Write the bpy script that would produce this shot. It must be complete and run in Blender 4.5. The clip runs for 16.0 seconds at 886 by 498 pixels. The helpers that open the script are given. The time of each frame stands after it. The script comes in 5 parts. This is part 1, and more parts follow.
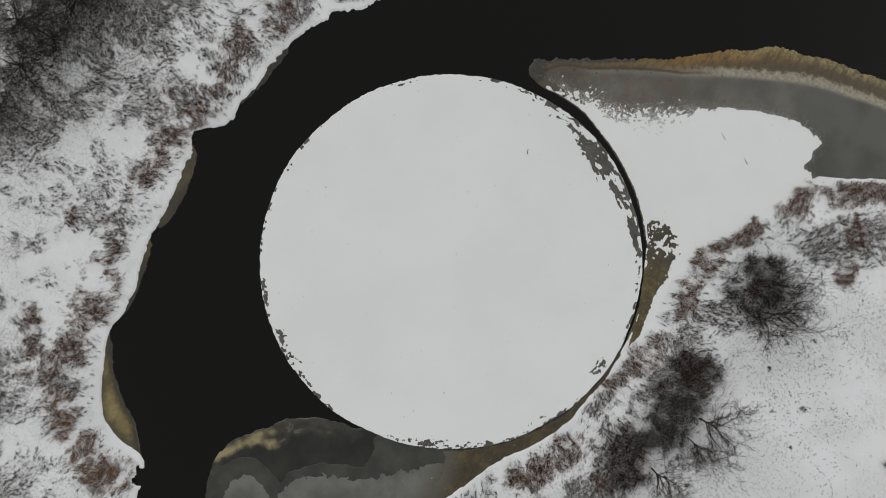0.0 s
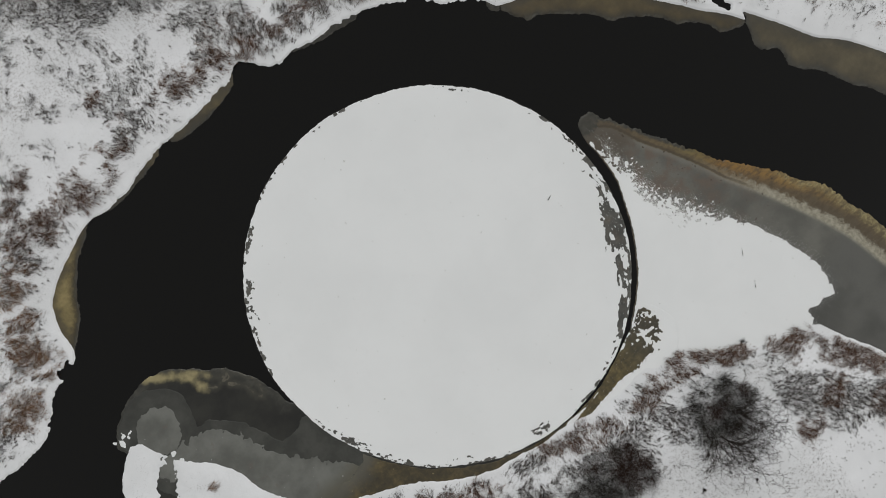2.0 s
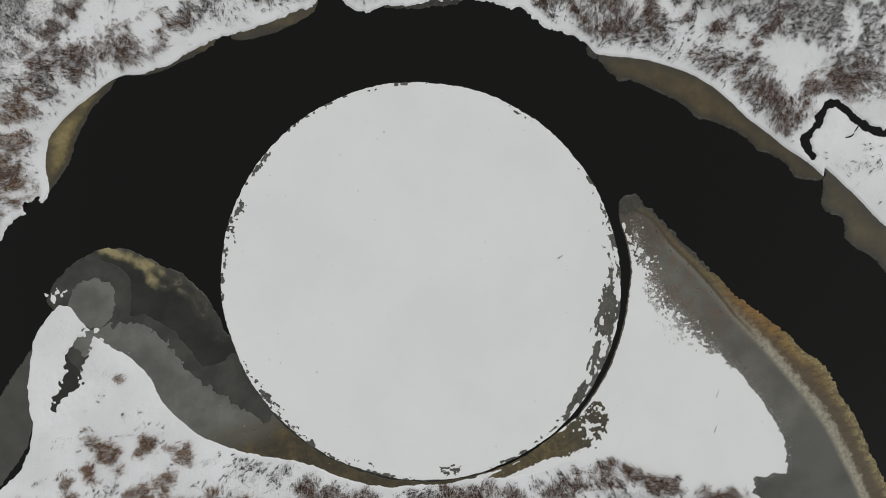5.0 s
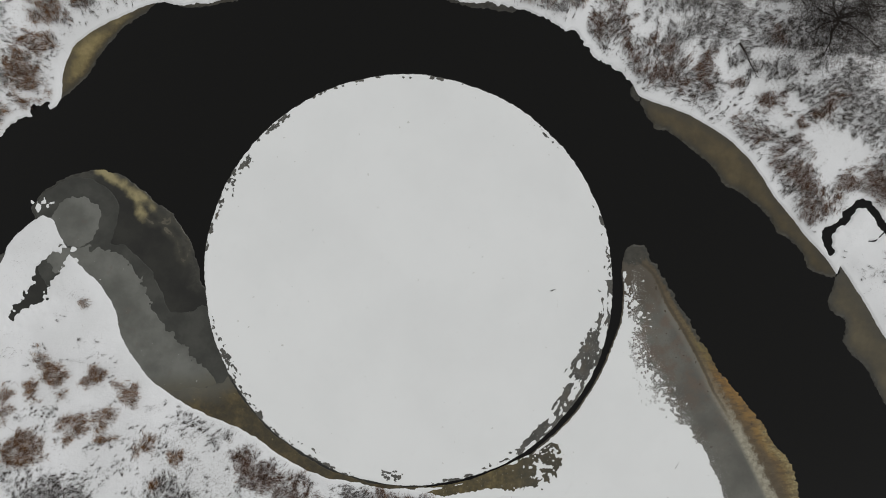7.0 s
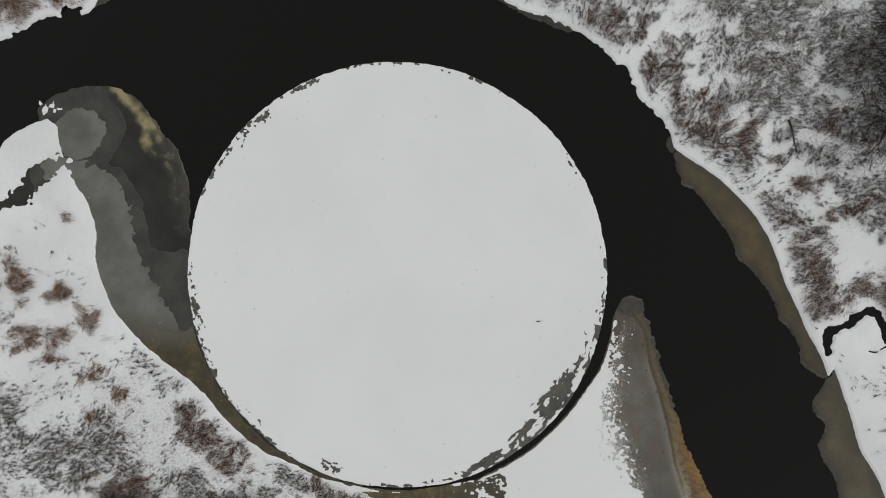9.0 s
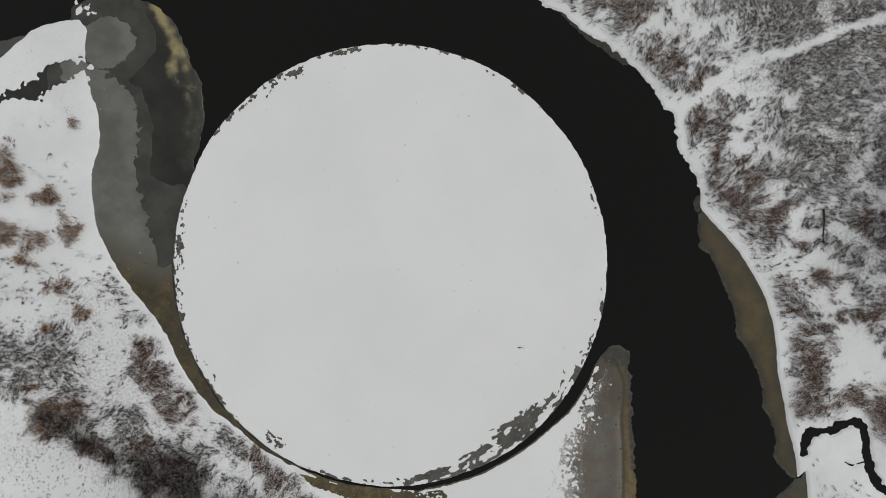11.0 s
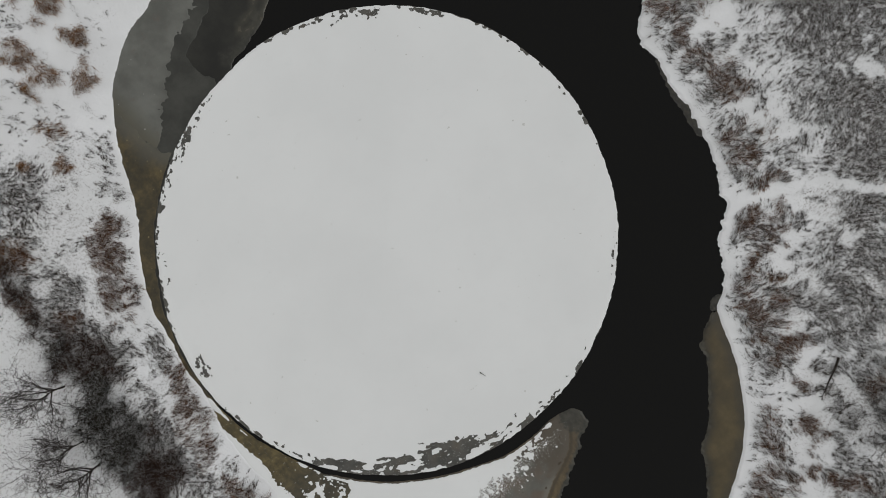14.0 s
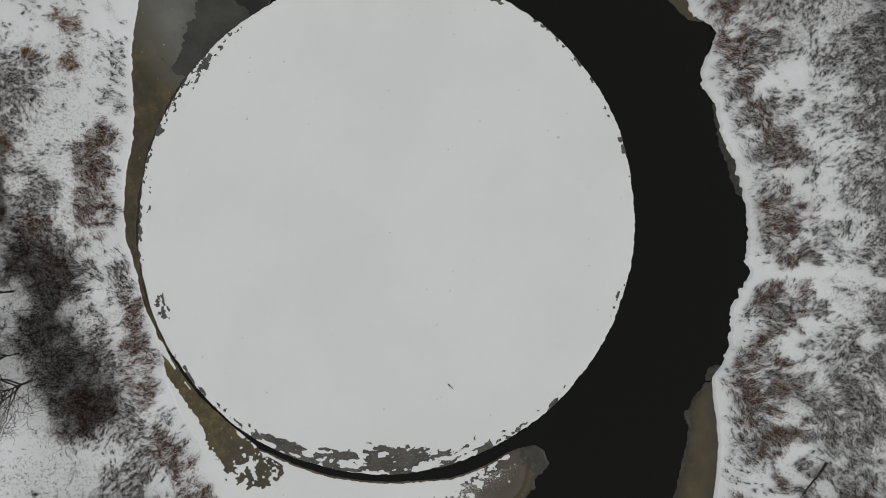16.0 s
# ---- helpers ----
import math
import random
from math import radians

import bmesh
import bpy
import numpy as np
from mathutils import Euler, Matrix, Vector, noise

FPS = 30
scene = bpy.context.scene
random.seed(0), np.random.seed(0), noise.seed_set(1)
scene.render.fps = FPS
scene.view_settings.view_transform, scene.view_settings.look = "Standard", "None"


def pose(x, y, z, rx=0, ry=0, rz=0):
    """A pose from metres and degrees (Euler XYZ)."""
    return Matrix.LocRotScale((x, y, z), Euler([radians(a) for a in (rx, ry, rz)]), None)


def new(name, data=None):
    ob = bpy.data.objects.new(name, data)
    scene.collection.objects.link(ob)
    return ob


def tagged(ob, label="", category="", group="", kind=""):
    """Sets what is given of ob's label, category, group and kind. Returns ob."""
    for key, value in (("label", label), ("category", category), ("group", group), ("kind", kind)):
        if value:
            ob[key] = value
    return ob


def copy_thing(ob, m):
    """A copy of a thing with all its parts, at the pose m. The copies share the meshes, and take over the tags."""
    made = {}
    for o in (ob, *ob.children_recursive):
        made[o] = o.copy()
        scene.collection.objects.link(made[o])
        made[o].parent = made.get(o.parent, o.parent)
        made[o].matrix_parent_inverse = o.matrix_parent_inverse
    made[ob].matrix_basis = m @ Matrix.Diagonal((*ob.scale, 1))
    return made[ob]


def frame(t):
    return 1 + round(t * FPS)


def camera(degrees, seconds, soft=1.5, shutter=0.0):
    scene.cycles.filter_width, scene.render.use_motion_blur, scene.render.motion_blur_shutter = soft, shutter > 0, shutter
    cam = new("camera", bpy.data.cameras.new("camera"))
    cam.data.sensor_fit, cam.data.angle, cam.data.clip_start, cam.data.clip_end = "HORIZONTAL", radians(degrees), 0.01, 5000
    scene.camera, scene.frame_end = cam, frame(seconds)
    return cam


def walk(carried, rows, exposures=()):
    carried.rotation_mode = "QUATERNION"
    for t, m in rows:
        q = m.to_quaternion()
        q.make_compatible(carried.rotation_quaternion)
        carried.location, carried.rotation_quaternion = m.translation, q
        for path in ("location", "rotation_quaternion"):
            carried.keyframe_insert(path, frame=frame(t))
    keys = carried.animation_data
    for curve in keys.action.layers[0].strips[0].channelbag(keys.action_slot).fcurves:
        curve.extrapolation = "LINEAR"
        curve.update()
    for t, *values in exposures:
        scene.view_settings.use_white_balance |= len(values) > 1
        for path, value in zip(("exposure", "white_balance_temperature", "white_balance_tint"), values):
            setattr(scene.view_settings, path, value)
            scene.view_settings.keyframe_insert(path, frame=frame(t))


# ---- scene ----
# ---------------------------------------------------------------- camera
cam = camera(72, 16.0, soft=0.95)
TILT, LEAN = 0.9, 0.19
# seconds, x, y, height, turn
PATH = [
    (0.0, -0.66, 1.56, 146.75, -59.07),
    (0.5, 0.47, 1.57, 146.20, -54.00),
    (1.0, 1.53, 1.61, 145.62, -48.85),
    (1.5, 2.48, 1.76, 144.88, -43.68),
    (2.0, 3.46, 2.03, 144.27, -38.86),
    (2.5, 4.20, 2.23, 143.72, -34.38),
    (3.0, 4.67, 2.52, 142.91, -29.83),
    (3.5, 4.98, 2.80, 142.24, -25.29),
    (4.0, 5.32, 3.03, 141.33, -21.11),
    (6.5, 7.28, 4.37, 136.61, -3.26),
    (7.0, 7.65, 4.63, 135.69, 0.23),
    (7.5, 8.02, 4.98, 134.63, 3.73),
    (8.0, 8.41, 5.22, 133.62, 7.21),
    (8.5, 8.65, 5.51, 132.47, 10.73),
    (9.0, 8.75, 5.78, 131.39, 14.22),
    (11.5, 9.12, 6.67, 125.77, 32.17),
    (12.0, 9.08, 6.90, 124.66, 35.96),
    (12.5, 9.10, 7.05, 123.23, 39.71),
    (13.0, 9.21, 7.02, 121.84, 43.38),
    (13.5, 9.52, 6.64, 120.51, 46.95),
    (14.0, 9.76, 6.43, 119.08, 50.39),
    (14.5, 10.12, 6.27, 117.17, 53.78),
    (15.0, 10.38, 6.38, 115.20, 57.36),
    (15.5, 10.51, 6.57, 113.25, 60.86),
    (16.0, 10.32, 6.83, 111.09, 64.35),
]
walk(cam, [(t, pose(x, y, z, TILT, LEAN, turn)) for t, x, y, z, turn in PATH],
     exposures=[(0.0, 0.03), (3.5, 0.10), (9.0, 0.09), (12.5, 0.01), (16.0, -0.07)])

# ---------------------------------------------------------------- light: overcast winter sky
SUN_UP, SUN_TURN = radians(38), radians(150)
world = bpy.data.worlds.new("overcast_sky")
scene.world = world
world.use_nodes = True
wn, wl = world.node_tree.nodes, world.node_tree.links
sky = wn.new("ShaderNodeTexSky")
sky.sky_type, sky.sun_disc = "NISHITA", False
sky.sun_elevation, sky.sun_rotation = SUN_UP, SUN_TURN
sky.air_density, sky.dust_density, sky.ozone_density = 1.0, 6.0, 1.0
grey = wn.new("ShaderNodeHueSaturation")
grey.inputs["Saturation"].default_value = 0.12
wl.new(sky.outputs[0], grey.inputs["Color"])
cloud = wn.new("ShaderNodeMix")
cloud.data_type = "RGBA"
cloud.inputs["Factor"].default_value = 0.85
cloud.inputs["B"].default_value = (6.42, 6.42, 6.38, 1)
wl.new(grey.outputs[0], cloud.inputs["A"])
wl.new(cloud.outputs["Result"], wn["Background"].inputs["Color"])
wn["Background"].inputs["Strength"].default_value = 0.085
sun = bpy.data.lights.new("sun", "SUN")
sun.energy, sun.angle, sun.color = 0.7, radians(40), (1.0, 1.0, 0.985)
sun_ob = new("sun", sun)
sun_ob.rotation_euler = (radians(52), 0, radians(150))

# ---------------------------------------------------------------- node helpers


class Mat:
    """A small writer for node materials."""

    def __init__(self, name, rough=0.8, spec=0.3):
        self.m = bpy.data.materials.new(name)
        self.m.use_nodes = True
        self.n, self.l = self.m.node_tree.nodes, self.m.node_tree.links
        self.b = self.n["Principled BSDF"]
        self.b.inputs["Roughness"].default_value = rough
        self.b.inputs["Specular IOR Level"].default_value = spec
        self.co = self.n.new("ShaderNodeTexCoord").outputs["Object"]

    def put(self, socket, value):
        if hasattr(value, "is_output"):
            self.l.new(value, socket)
        else:
            socket.default_value = value

    def noise(self, scale, detail=4.0, rough=0.55, warp=None):
        k = self.n.new("ShaderNodeTexNoise")
        k.inputs["Scale"].default_value = scale
        k.inputs["Detail"].default_value = detail
        k.inputs["Roughness"].default_value = rough
        self.l.new(warp or self.co, k.inputs["Vector"])
        return k.outputs["Fac"]

    def stretched(self, sx, sy, sz=1.0, turn=0.0):
        k = self.n.new("ShaderNodeMapping")
        k.inputs["Scale"].default_value = (sx, sy, sz)
        k.inputs["Rotation"].default_value = (0, 0, turn)
        self.l.new(self.co, k.inputs["Vector"])
        return k.outputs["Vector"]

    def combed(self, long, turn):
        k = self.n.new("ShaderNodeMapping")
        k.vector_type = "TEXTURE"
        k.inputs["Scale"].default_value = (long, 1.0, 1.0)
        k.inputs["Rotation"].default_value = (0, 0, turn)
        self.l.new(self.co, k.inputs["Vector"])
        return k.outputs["Vector"]

    def math(self, op, a, b=0.0, c=0.0, clamp=False):
        k = self.n.new("ShaderNodeMath")
        k.operation, k.use_clamp = op, clamp
        for s, v in zip(k.inputs, (a, b, c)):
            self.put(s, v)
        return k.outputs[0]

    def span(self, v, lo, hi, a=0.0, b=1.0):
        k = self.n.new("ShaderNodeMapRange")
        k.interpolation_type = "SMOOTHSTEP"
        for s, x in zip(k.inputs[:5], (v, lo, hi, a, b)):
            self.put(s, x)
        return k.outputs[0]

    def mix(self, f, a, b):
        k = self.n.new("ShaderNodeMix")
        k.data_type = "RGBA"
        self.put(k.inputs["Factor"], f)
        self.put(k.inputs["A"], a if hasattr(a, "is_output") else (*a, 1))
        self.put(k.inputs["B"], b if hasattr(b, "is_output") else (*b, 1))
        return k.outputs["Result"]

    def ramp(self, v, *stops):
        k = self.n.new("ShaderNodeValToRGB")
        e = k.color_ramp.elements
        while len(e) < len(stops):
            e.new(0.5)
        for s, (x, c) in zip(e, stops):
            s.position, s.color = x, (*c, 1)
        self.put(k.inputs[0], v)
        return k.outputs[0]

    def attr(self, name):
        k = self.n.new("ShaderNodeAttribute")
        k.attribute_name = name
        return k.outputs["Fac"]

    def island(self):
        return self.n.new("ShaderNodeNewGeometry").outputs["Random Per Island"]

    def bump(self, h, strength=0.4, distance=0.05):
        k = self.n.new("ShaderNodeBump")
        k.inputs["Strength"].default_value, k.inputs["Distance"].default_value = strength, distance
        self.l.new(h, k.inputs["Height"])
        self.l.new(k.outputs[0], self.b.inputs["Normal"])

    def done(self, colour, rough=None):
        self.put(self.b.inputs["Base Color"], colour if hasattr(colour, "is_output") else (*colour, 1))
        if rough is not None:
            self.put(self.b.inputs["Roughness"], rough)
        return self.m


SNOW_A, SNOW_B = (0.80, 0.81, 0.82), (0.72, 0.73, 0.735)


def snow_ground():
    k = Mat("bank_snow", 0.85, 0.2)
    broad, fine = k.noise(0.06, 5), k.noise(1.3, 6, 0.65)
    c = k.mix(k.span(broad, 0.35, 0.65), SNOW_A, SNOW_B)
    litter = k.attr("litter")
    grit = k.noise(1.5, 8, 0.78, k.stretched(1.0, 2.6, 1.0, 0.5))
    grit2 = k.noise(1.5, 8, 0.78, k.stretched(2.6, 1.0, 1.0, -0.3))
    both = k.math("MAXIMUM", grit, grit2)
    edge = k.math("MULTIPLY_ADD", litter, -0.10, 0.605)
    hit = k.span(both, edge, k.math("ADD", edge, 0.05))
    c = k.mix(k.math("MULTIPLY", hit, k.math("MULTIPLY", k.span(litter, 0.02, 0.25), 0.85)), c, k.mix(fine, (0.07, 0.06, 0.053), (0.20, 0.17, 0.15)))
    k.bump(k.math("ADD", fine, k.math("MULTIPLY", grit, 0.6)), 0.5, 0.12)
    bed = k.math("LESS_THAN", k.attr("height"), -0.02)
    c = k.mix(bed, c, (0.05, 0.042, 0.03))
    return k.done(c)


def flat_snow():
    """Wind-packed snow lying on ice."""
    k = Mat("snow_on_ice", 0.85, 0.2)
    broad, mid, fine = k.noise(0.035, 4), k.noise(0.35, 5, 0.6), k.noise(4.0, 5, 0.6)
    c = k.mix(k.span(broad, 0.35, 0.7), (0.785, 0.798, 0.795), (0.745, 0.758, 0.755))
    c = k.mix(k.span(mid, 0.55, 0.8, 0.0, 0.3), c, (0.72, 0.733, 0.73))
    speck = k.math("MULTIPLY", k.span(k.noise(0.9, 2, 0.5), 0.745, 0.757), 0.6)
    c = k.mix(speck, c, (0.45, 0.45, 0.42))
    k.bump(fine, 0.12, 0.04)
    return k.done(c)


def disc_ice():
    k = Mat("bare_disc_ice", 0.35, 0.4)
    c = k.mix(k.span(k.noise(0.3, 5), 0.35, 0.68), (0.056, 0.056, 0.050), (0.108, 0.104, 0.091))
    c = k.mix(k.span(k.noise(1.6, 5), 0.5, 0.7, 0, 0.6), c, (0.055, 0.052, 0.043))
    c = k.mix(k.span(k.noise(0.25, 4), 0.54, 0.70, 0, 0.45), c, (0.105, 0.082, 0.058))
    c = k.mix(k.span(k.noise(3.2, 5, 0.65), 0.60, 0.68, 0, 0.7), c, (0.62, 0.63, 0.62))
    k.bump(k.noise(2.0, 4), 0.2, 0.03)
    return k.done(c)


def water():
    k = Mat("river_water", 0.06, 0.42)
    k.b.inputs["IOR"].default_value = 1.333
    k.bump(k.noise(0.8, 3), 0.02, 0.02)
    return k.done(k.mix(k.noise(0.02, 2), (0.0006, 0.00058, 0.0003), (0.0013, 0.0012, 0.0007)))


def spit_ice():
    k = Mat("spit_ice", 0.45, 0.35)
    wob, streak, fleck = k.noise(0.22, 6, 0.65), k.noise(1.1, 6, 0.65), k.noise(2.6, 5, 0.7)
    far = k.math("ADD", k.attr("tip"), k.math("MULTIPLY_ADD", wob, 16.0, -8.0))
    och = k.math("ADD", k.attr("och"), k.math("MULTIPLY_ADD", streak, 0.8, -0.4))
    ed = k.math("ADD", k.attr("edge"), k.math("MULTIPLY_ADD", streak, 1.8, -0.9))
    # grey ice on the land side of the seam
    grey_ice = k.mix(k.span(k.noise(0.1, 5), 0.35, 0.65), (0.092, 0.091, 0.079), (0.138, 0.135, 0.117))
    deep = k.span(k.attr("inlet"), -3.0, 3.0)
    grey_ice = k.mix(deep, grey_ice, k.mix(k.span(k.noise(0.07, 3, 0.5), 0.35, 0.65), (0.064, 0.064, 0.057), (0.102, 0.101, 0.091)))
    rust = k.math("MULTIPLY", k.span(far, 56.0, 26.0), k.span(k.noise(0.28, 5, 0.58), 0.40, 0.66, 0, 0.85))
    grey_ice = k.mix(rust, grey_ice, (0.125, 0.094, 0.071))
    grey_ice = k.mix(k.span(fleck, 0.5, 0.7, 0, 0.35), grey_ice, (0.06, 0.06, 0.054))
    light = k.math("MULTIPLY", k.span(och, -1.6, -0.2), k.span(far, 50.0, 20.0, 0.25, 0.6))
    grey_ice = k.mix(light, grey_ice, (0.175, 0.168, 0.143))
    # amber margin, changing from the tip outwards
    amber = k.ramp(k.math("DIVIDE", far, 80.0), (0.08, (0.100, 0.080, 0.050)), (0.22, (0.150, 0.112, 0.056)), (0.35, (0.165, 0.128, 0.048)), (0.45, (0.225, 0.125, 0.036)), (0.62, (0.235, 0.138, 0.040)), (0.80, (0.14, 0.098, 0.042)), (1.0, (0.10, 0.08, 0.047)))
    share = k.math("DIVIDE", k.math("MAXIMUM", k.attr("och"), 0.0), k.math("ADD", k.math("ADD", k.attr("edge"), k.math("MAXIMUM", k.attr("och"), 0.0)), 0.05))
    share = k.math("ADD", share, k.math("MULTIPLY_ADD", wob, 0.6, -0.3))
    inner = k.math("MULTIPLY", k.span(share, 0.78, 0.42), k.span(far, 18.0, 62.0, 0.45, 0.95))
    amber = k.mix(inner, amber, (0.088, 0.069, 0.044))
    crust = k.math("MULTIPLY", k.span(ed, 2.6, 0.5), k.math("MULTIPLY", k.span(far, 42.0, 56.0), k.span(k.noise(0.8, 6, 0.7), 0.34, 0.6, 0.2, 1.0)))
    amber = k.mix(crust, amber, k.mix(k.span(fleck, 0.4, 0.62), (0.22, 0.175, 0.08), (0.36, 0.31, 0.155)))
    amber = k.mix(k.span(k.noise(0.75, 7, 0.72), 0.50, 0.64, 0, 0.6), amber, (0.085, 0.066, 0.036))
    amber = k.mix(k.span(fleck, 0.57, 0.68, 0, 0.22), amber, (0.32, 0.25, 0.11))
    # short streaks of silt running from the edge inwards
    silt = k.noise(0.28, 6, 0.7, k.stretched(1.0, 3.2, 1.0, 0.35))
    amber = k.mix(k.span(silt, 0.46, 0.60, 0, 0.6), amber, (0.07, 0.05, 0.028))
    # the thin dark rim of the tip and of the first stretch
    frame_ice = k.mix(k.span(streak, 0.35, 0.65), (0.034, 0.034, 0.028), (0.058, 0.056, 0.046))
    amber = k.mix(k.math("MULTIPLY", k.span(ed, 1.2, 0.3), k.span(far, 34.0, 20.0)), amber, frame_ice)
    grey_ice = k.mix(k.span(far, 17.0, 9.0, 0, 0.8), grey_ice, (0.082, 0.068, 0.05))
    c = k.mix(k.span(och, -0.15, 0.2), grey_ice, amber)
    rim = k.mix(k.span(streak, 0.35, 0.65), (0.24, 0.222, 0.165), (0.37, 0.35, 0.275))
    wide = k.math("MULTIPLY_ADD", k.noise(0.5, 7, 0.72), 5.5, -1.3)
    seam = k.math("MULTIPLY", k.span(k.attr("och"), -1.0, 0.3), k.span(k.math("SUBTRACT", k.attr("och"), wide), 0.9, -0.5))
    c = k.mix(k.math("MULTIPLY", seam, k.span(far, 26.0, 50.0, 0, 0.9)), c, rim)
    line = k.math("MULTIPLY", k.span(och, 0.0, 0.3), k.span(och, 1.0, 0.5))
    c = k.mix(k.math("MULTIPLY", line, k.span(far, 46.0, 34.0, 0, 0.7)), c, (0.05, 0.040, 0.028))
    c = k.mix(k.math("MULTIPLY", k.span(k.math("ADD", k.attr("tip"), k.math("MULTIPLY_ADD", streak, 4.0, -2.0)), 4.2, 3.0), 0.9), c, frame_ice)
    frost = k.math("ADD", k.attr("snow"), k.math("MULTIPLY_ADD", k.noise(5.5, 4, 0.65), 22.0, -11.0))
    c = k.mix(k.span(frost, -0.6, 0.6, 0, 0.85), c, (0.74, 0.75, 0.745))
    stain = k.math("ADD", k.attr("gap"), k.math("MULTIPLY_ADD", streak, 1.2, -0.6))
    c = k.mix(k.span(stain, 0.75, 0.2, 0, 0.9), c, k.mix(k.span(wob, 0.35, 0.65), (0.035, 0.03, 0.024), (0.12, 0.095, 0.065)))
    dots = k.math("MULTIPLY", k.span(k.noise(0.8, 2, 0.4), 0.69, 0.72, 0, 0.85), k.span(far, 60.0, 45.0))
    c = k.mix(dots, c, (0.05, 0.035, 0.022))
    k.bump(streak, 0.2, 0.04)
    return k.done(c, k.span(streak, 0.3, 0.7, 0.3, 0.5))


def west_ice():
    k = Mat("thin_dark_ice", 0.35, 0.4)
    wob, fine = k.noise(0.16, 7, 0.62), k.noise(0.9, 6, 0.65)
    c = k.mix(k.span(wob, 0.35, 0.7), (0.010, 0.010, 0.008), (0.024, 0.024, 0.019))
    ed = k.math("ADD", k.attr("edge"), k.math("MULTIPLY_ADD", wob, 9.0, -4.5))
    veil = k.math("MULTIPLY", k.span(ed, 3.2, 0.6), k.span(k.noise(0.5, 6, 0.7), 0.35, 0.65, 0.25, 0.9))
    c = k.mix(veil, c, (0.055, 0.054, 0.044))
    near = k.math("ADD", k.attr("fold"), k.math("MULTIPLY_ADD", k.noise(0.45, 4, 0.55), 2.2, -1.1))
    near = k.math("ABSOLUTE", near)
    c = k.mix(k.span(near, 1.5, 0.2, 0, 0.35), c, (0.075, 0.07, 0.052))
    c = k.mix(k.math("MULTIPLY", k.span(near, 0.3, 0.03), k.span(k.noise(0.3, 3, 0.5), 0.36, 0.6, 0.15, 0.8)), c, (0.125, 0.112, 0.082))
    yl = k.math("ADD", k.attr("ochre"), k.math("MULTIPLY_ADD", fine, 1.0, -0.5))
    wisp = k.noise(0.32, 4, 0.5)
    c = k.mix(k.span(k.math("ADD", yl, k.math("MULTIPLY_ADD", wisp, 2.6, -1.3)), -0.7, 1.3, 0, 0.95), c, k.mix(k.span(wisp, 0.34, 0.62), (0.17, 0.147, 0.078), (0.31, 0.265, 0.135)))
    k.bump(fine, 0.12, 0.03)
    return k.done(c)


def grey_ice_film():
    k = Mat("grey_ice_film", 0.4, 0.4)
    wob, fine = k.noise(0.2, 6, 0.6), k.noise(1.2, 6, 0.65)
    c = k.mix(k.span(wob, 0.35, 0.7), (0.032, 0.033, 0.028), (0.056, 0.057, 0.049))
    c = k.mix(k.span(fine, 0.55, 0.75, 0, 0.5), c, (0.026, 0.027, 0.023))
    k.bump(fine, 0.1, 0.03)
    return k.done(c)


def pale_ice():
    k = Mat("pale_grey_ice", 0.45, 0.35)
    wob, fine = k.noise(0.12, 6, 0.6), k.noise(1.4, 6, 0.65)
    c = k.mix(k.span(wob, 0.3, 0.7), (0.096, 0.098, 0.087), (0.162, 0.165, 0.149))
    c = k.mix(k.span(k.noise(0.5, 3), 0.6, 0.72, 0, 0.35), c, (0.12, 0.095, 0.08))
    c = k.mix(k.span(k.math("MULTIPLY_ADD", wob, 5.0, k.attr("brown")), -2.0, 3.0, 0, 0.75), c, (0.085, 0.077, 0.05))
    crumb = k.span(k.noise(1.7, 2, 0.4), 0.755, 0.77)
    c = k.mix(crumb, c, (0.62, 0.63, 0.62))
    k.bump(fine, 0.12, 0.03)
    return k.done(c)


def brown_ice():
    k = Mat("brown_clear_ice", 0.3, 0.45)
    wob, fine = k.noise(0.22, 6, 0.62), k.noise(1.0, 6, 0.65)
    c = k.ramp(k.math("MULTIPLY_ADD", fine, 0.35, k.math("MULTIPLY", wob, 0.65)), (0.33, (0.023, 0.020, 0.012)), (0.5, (0.052, 0.041, 0.019)), (0.66, (0.11, 0.083, 0.035)))
    c = k.mix(k.span(k.math("MULTIPLY_ADD", wob, 6.0, k.attr("depth")), 8.0, 2.5, 0, 0.85), c, k.mix(wob, (0.06, 0.058, 0.045), (0.14, 0.135, 0.11)))
    c = k.mix(k.span(k.noise(1.2, 3, 0.5), 0.68, 0.74, 0, 0.7), c, (0.24, 0.20, 0.10))
    k.bump(fine, 0.12, 0.03)
    return k.done(c)


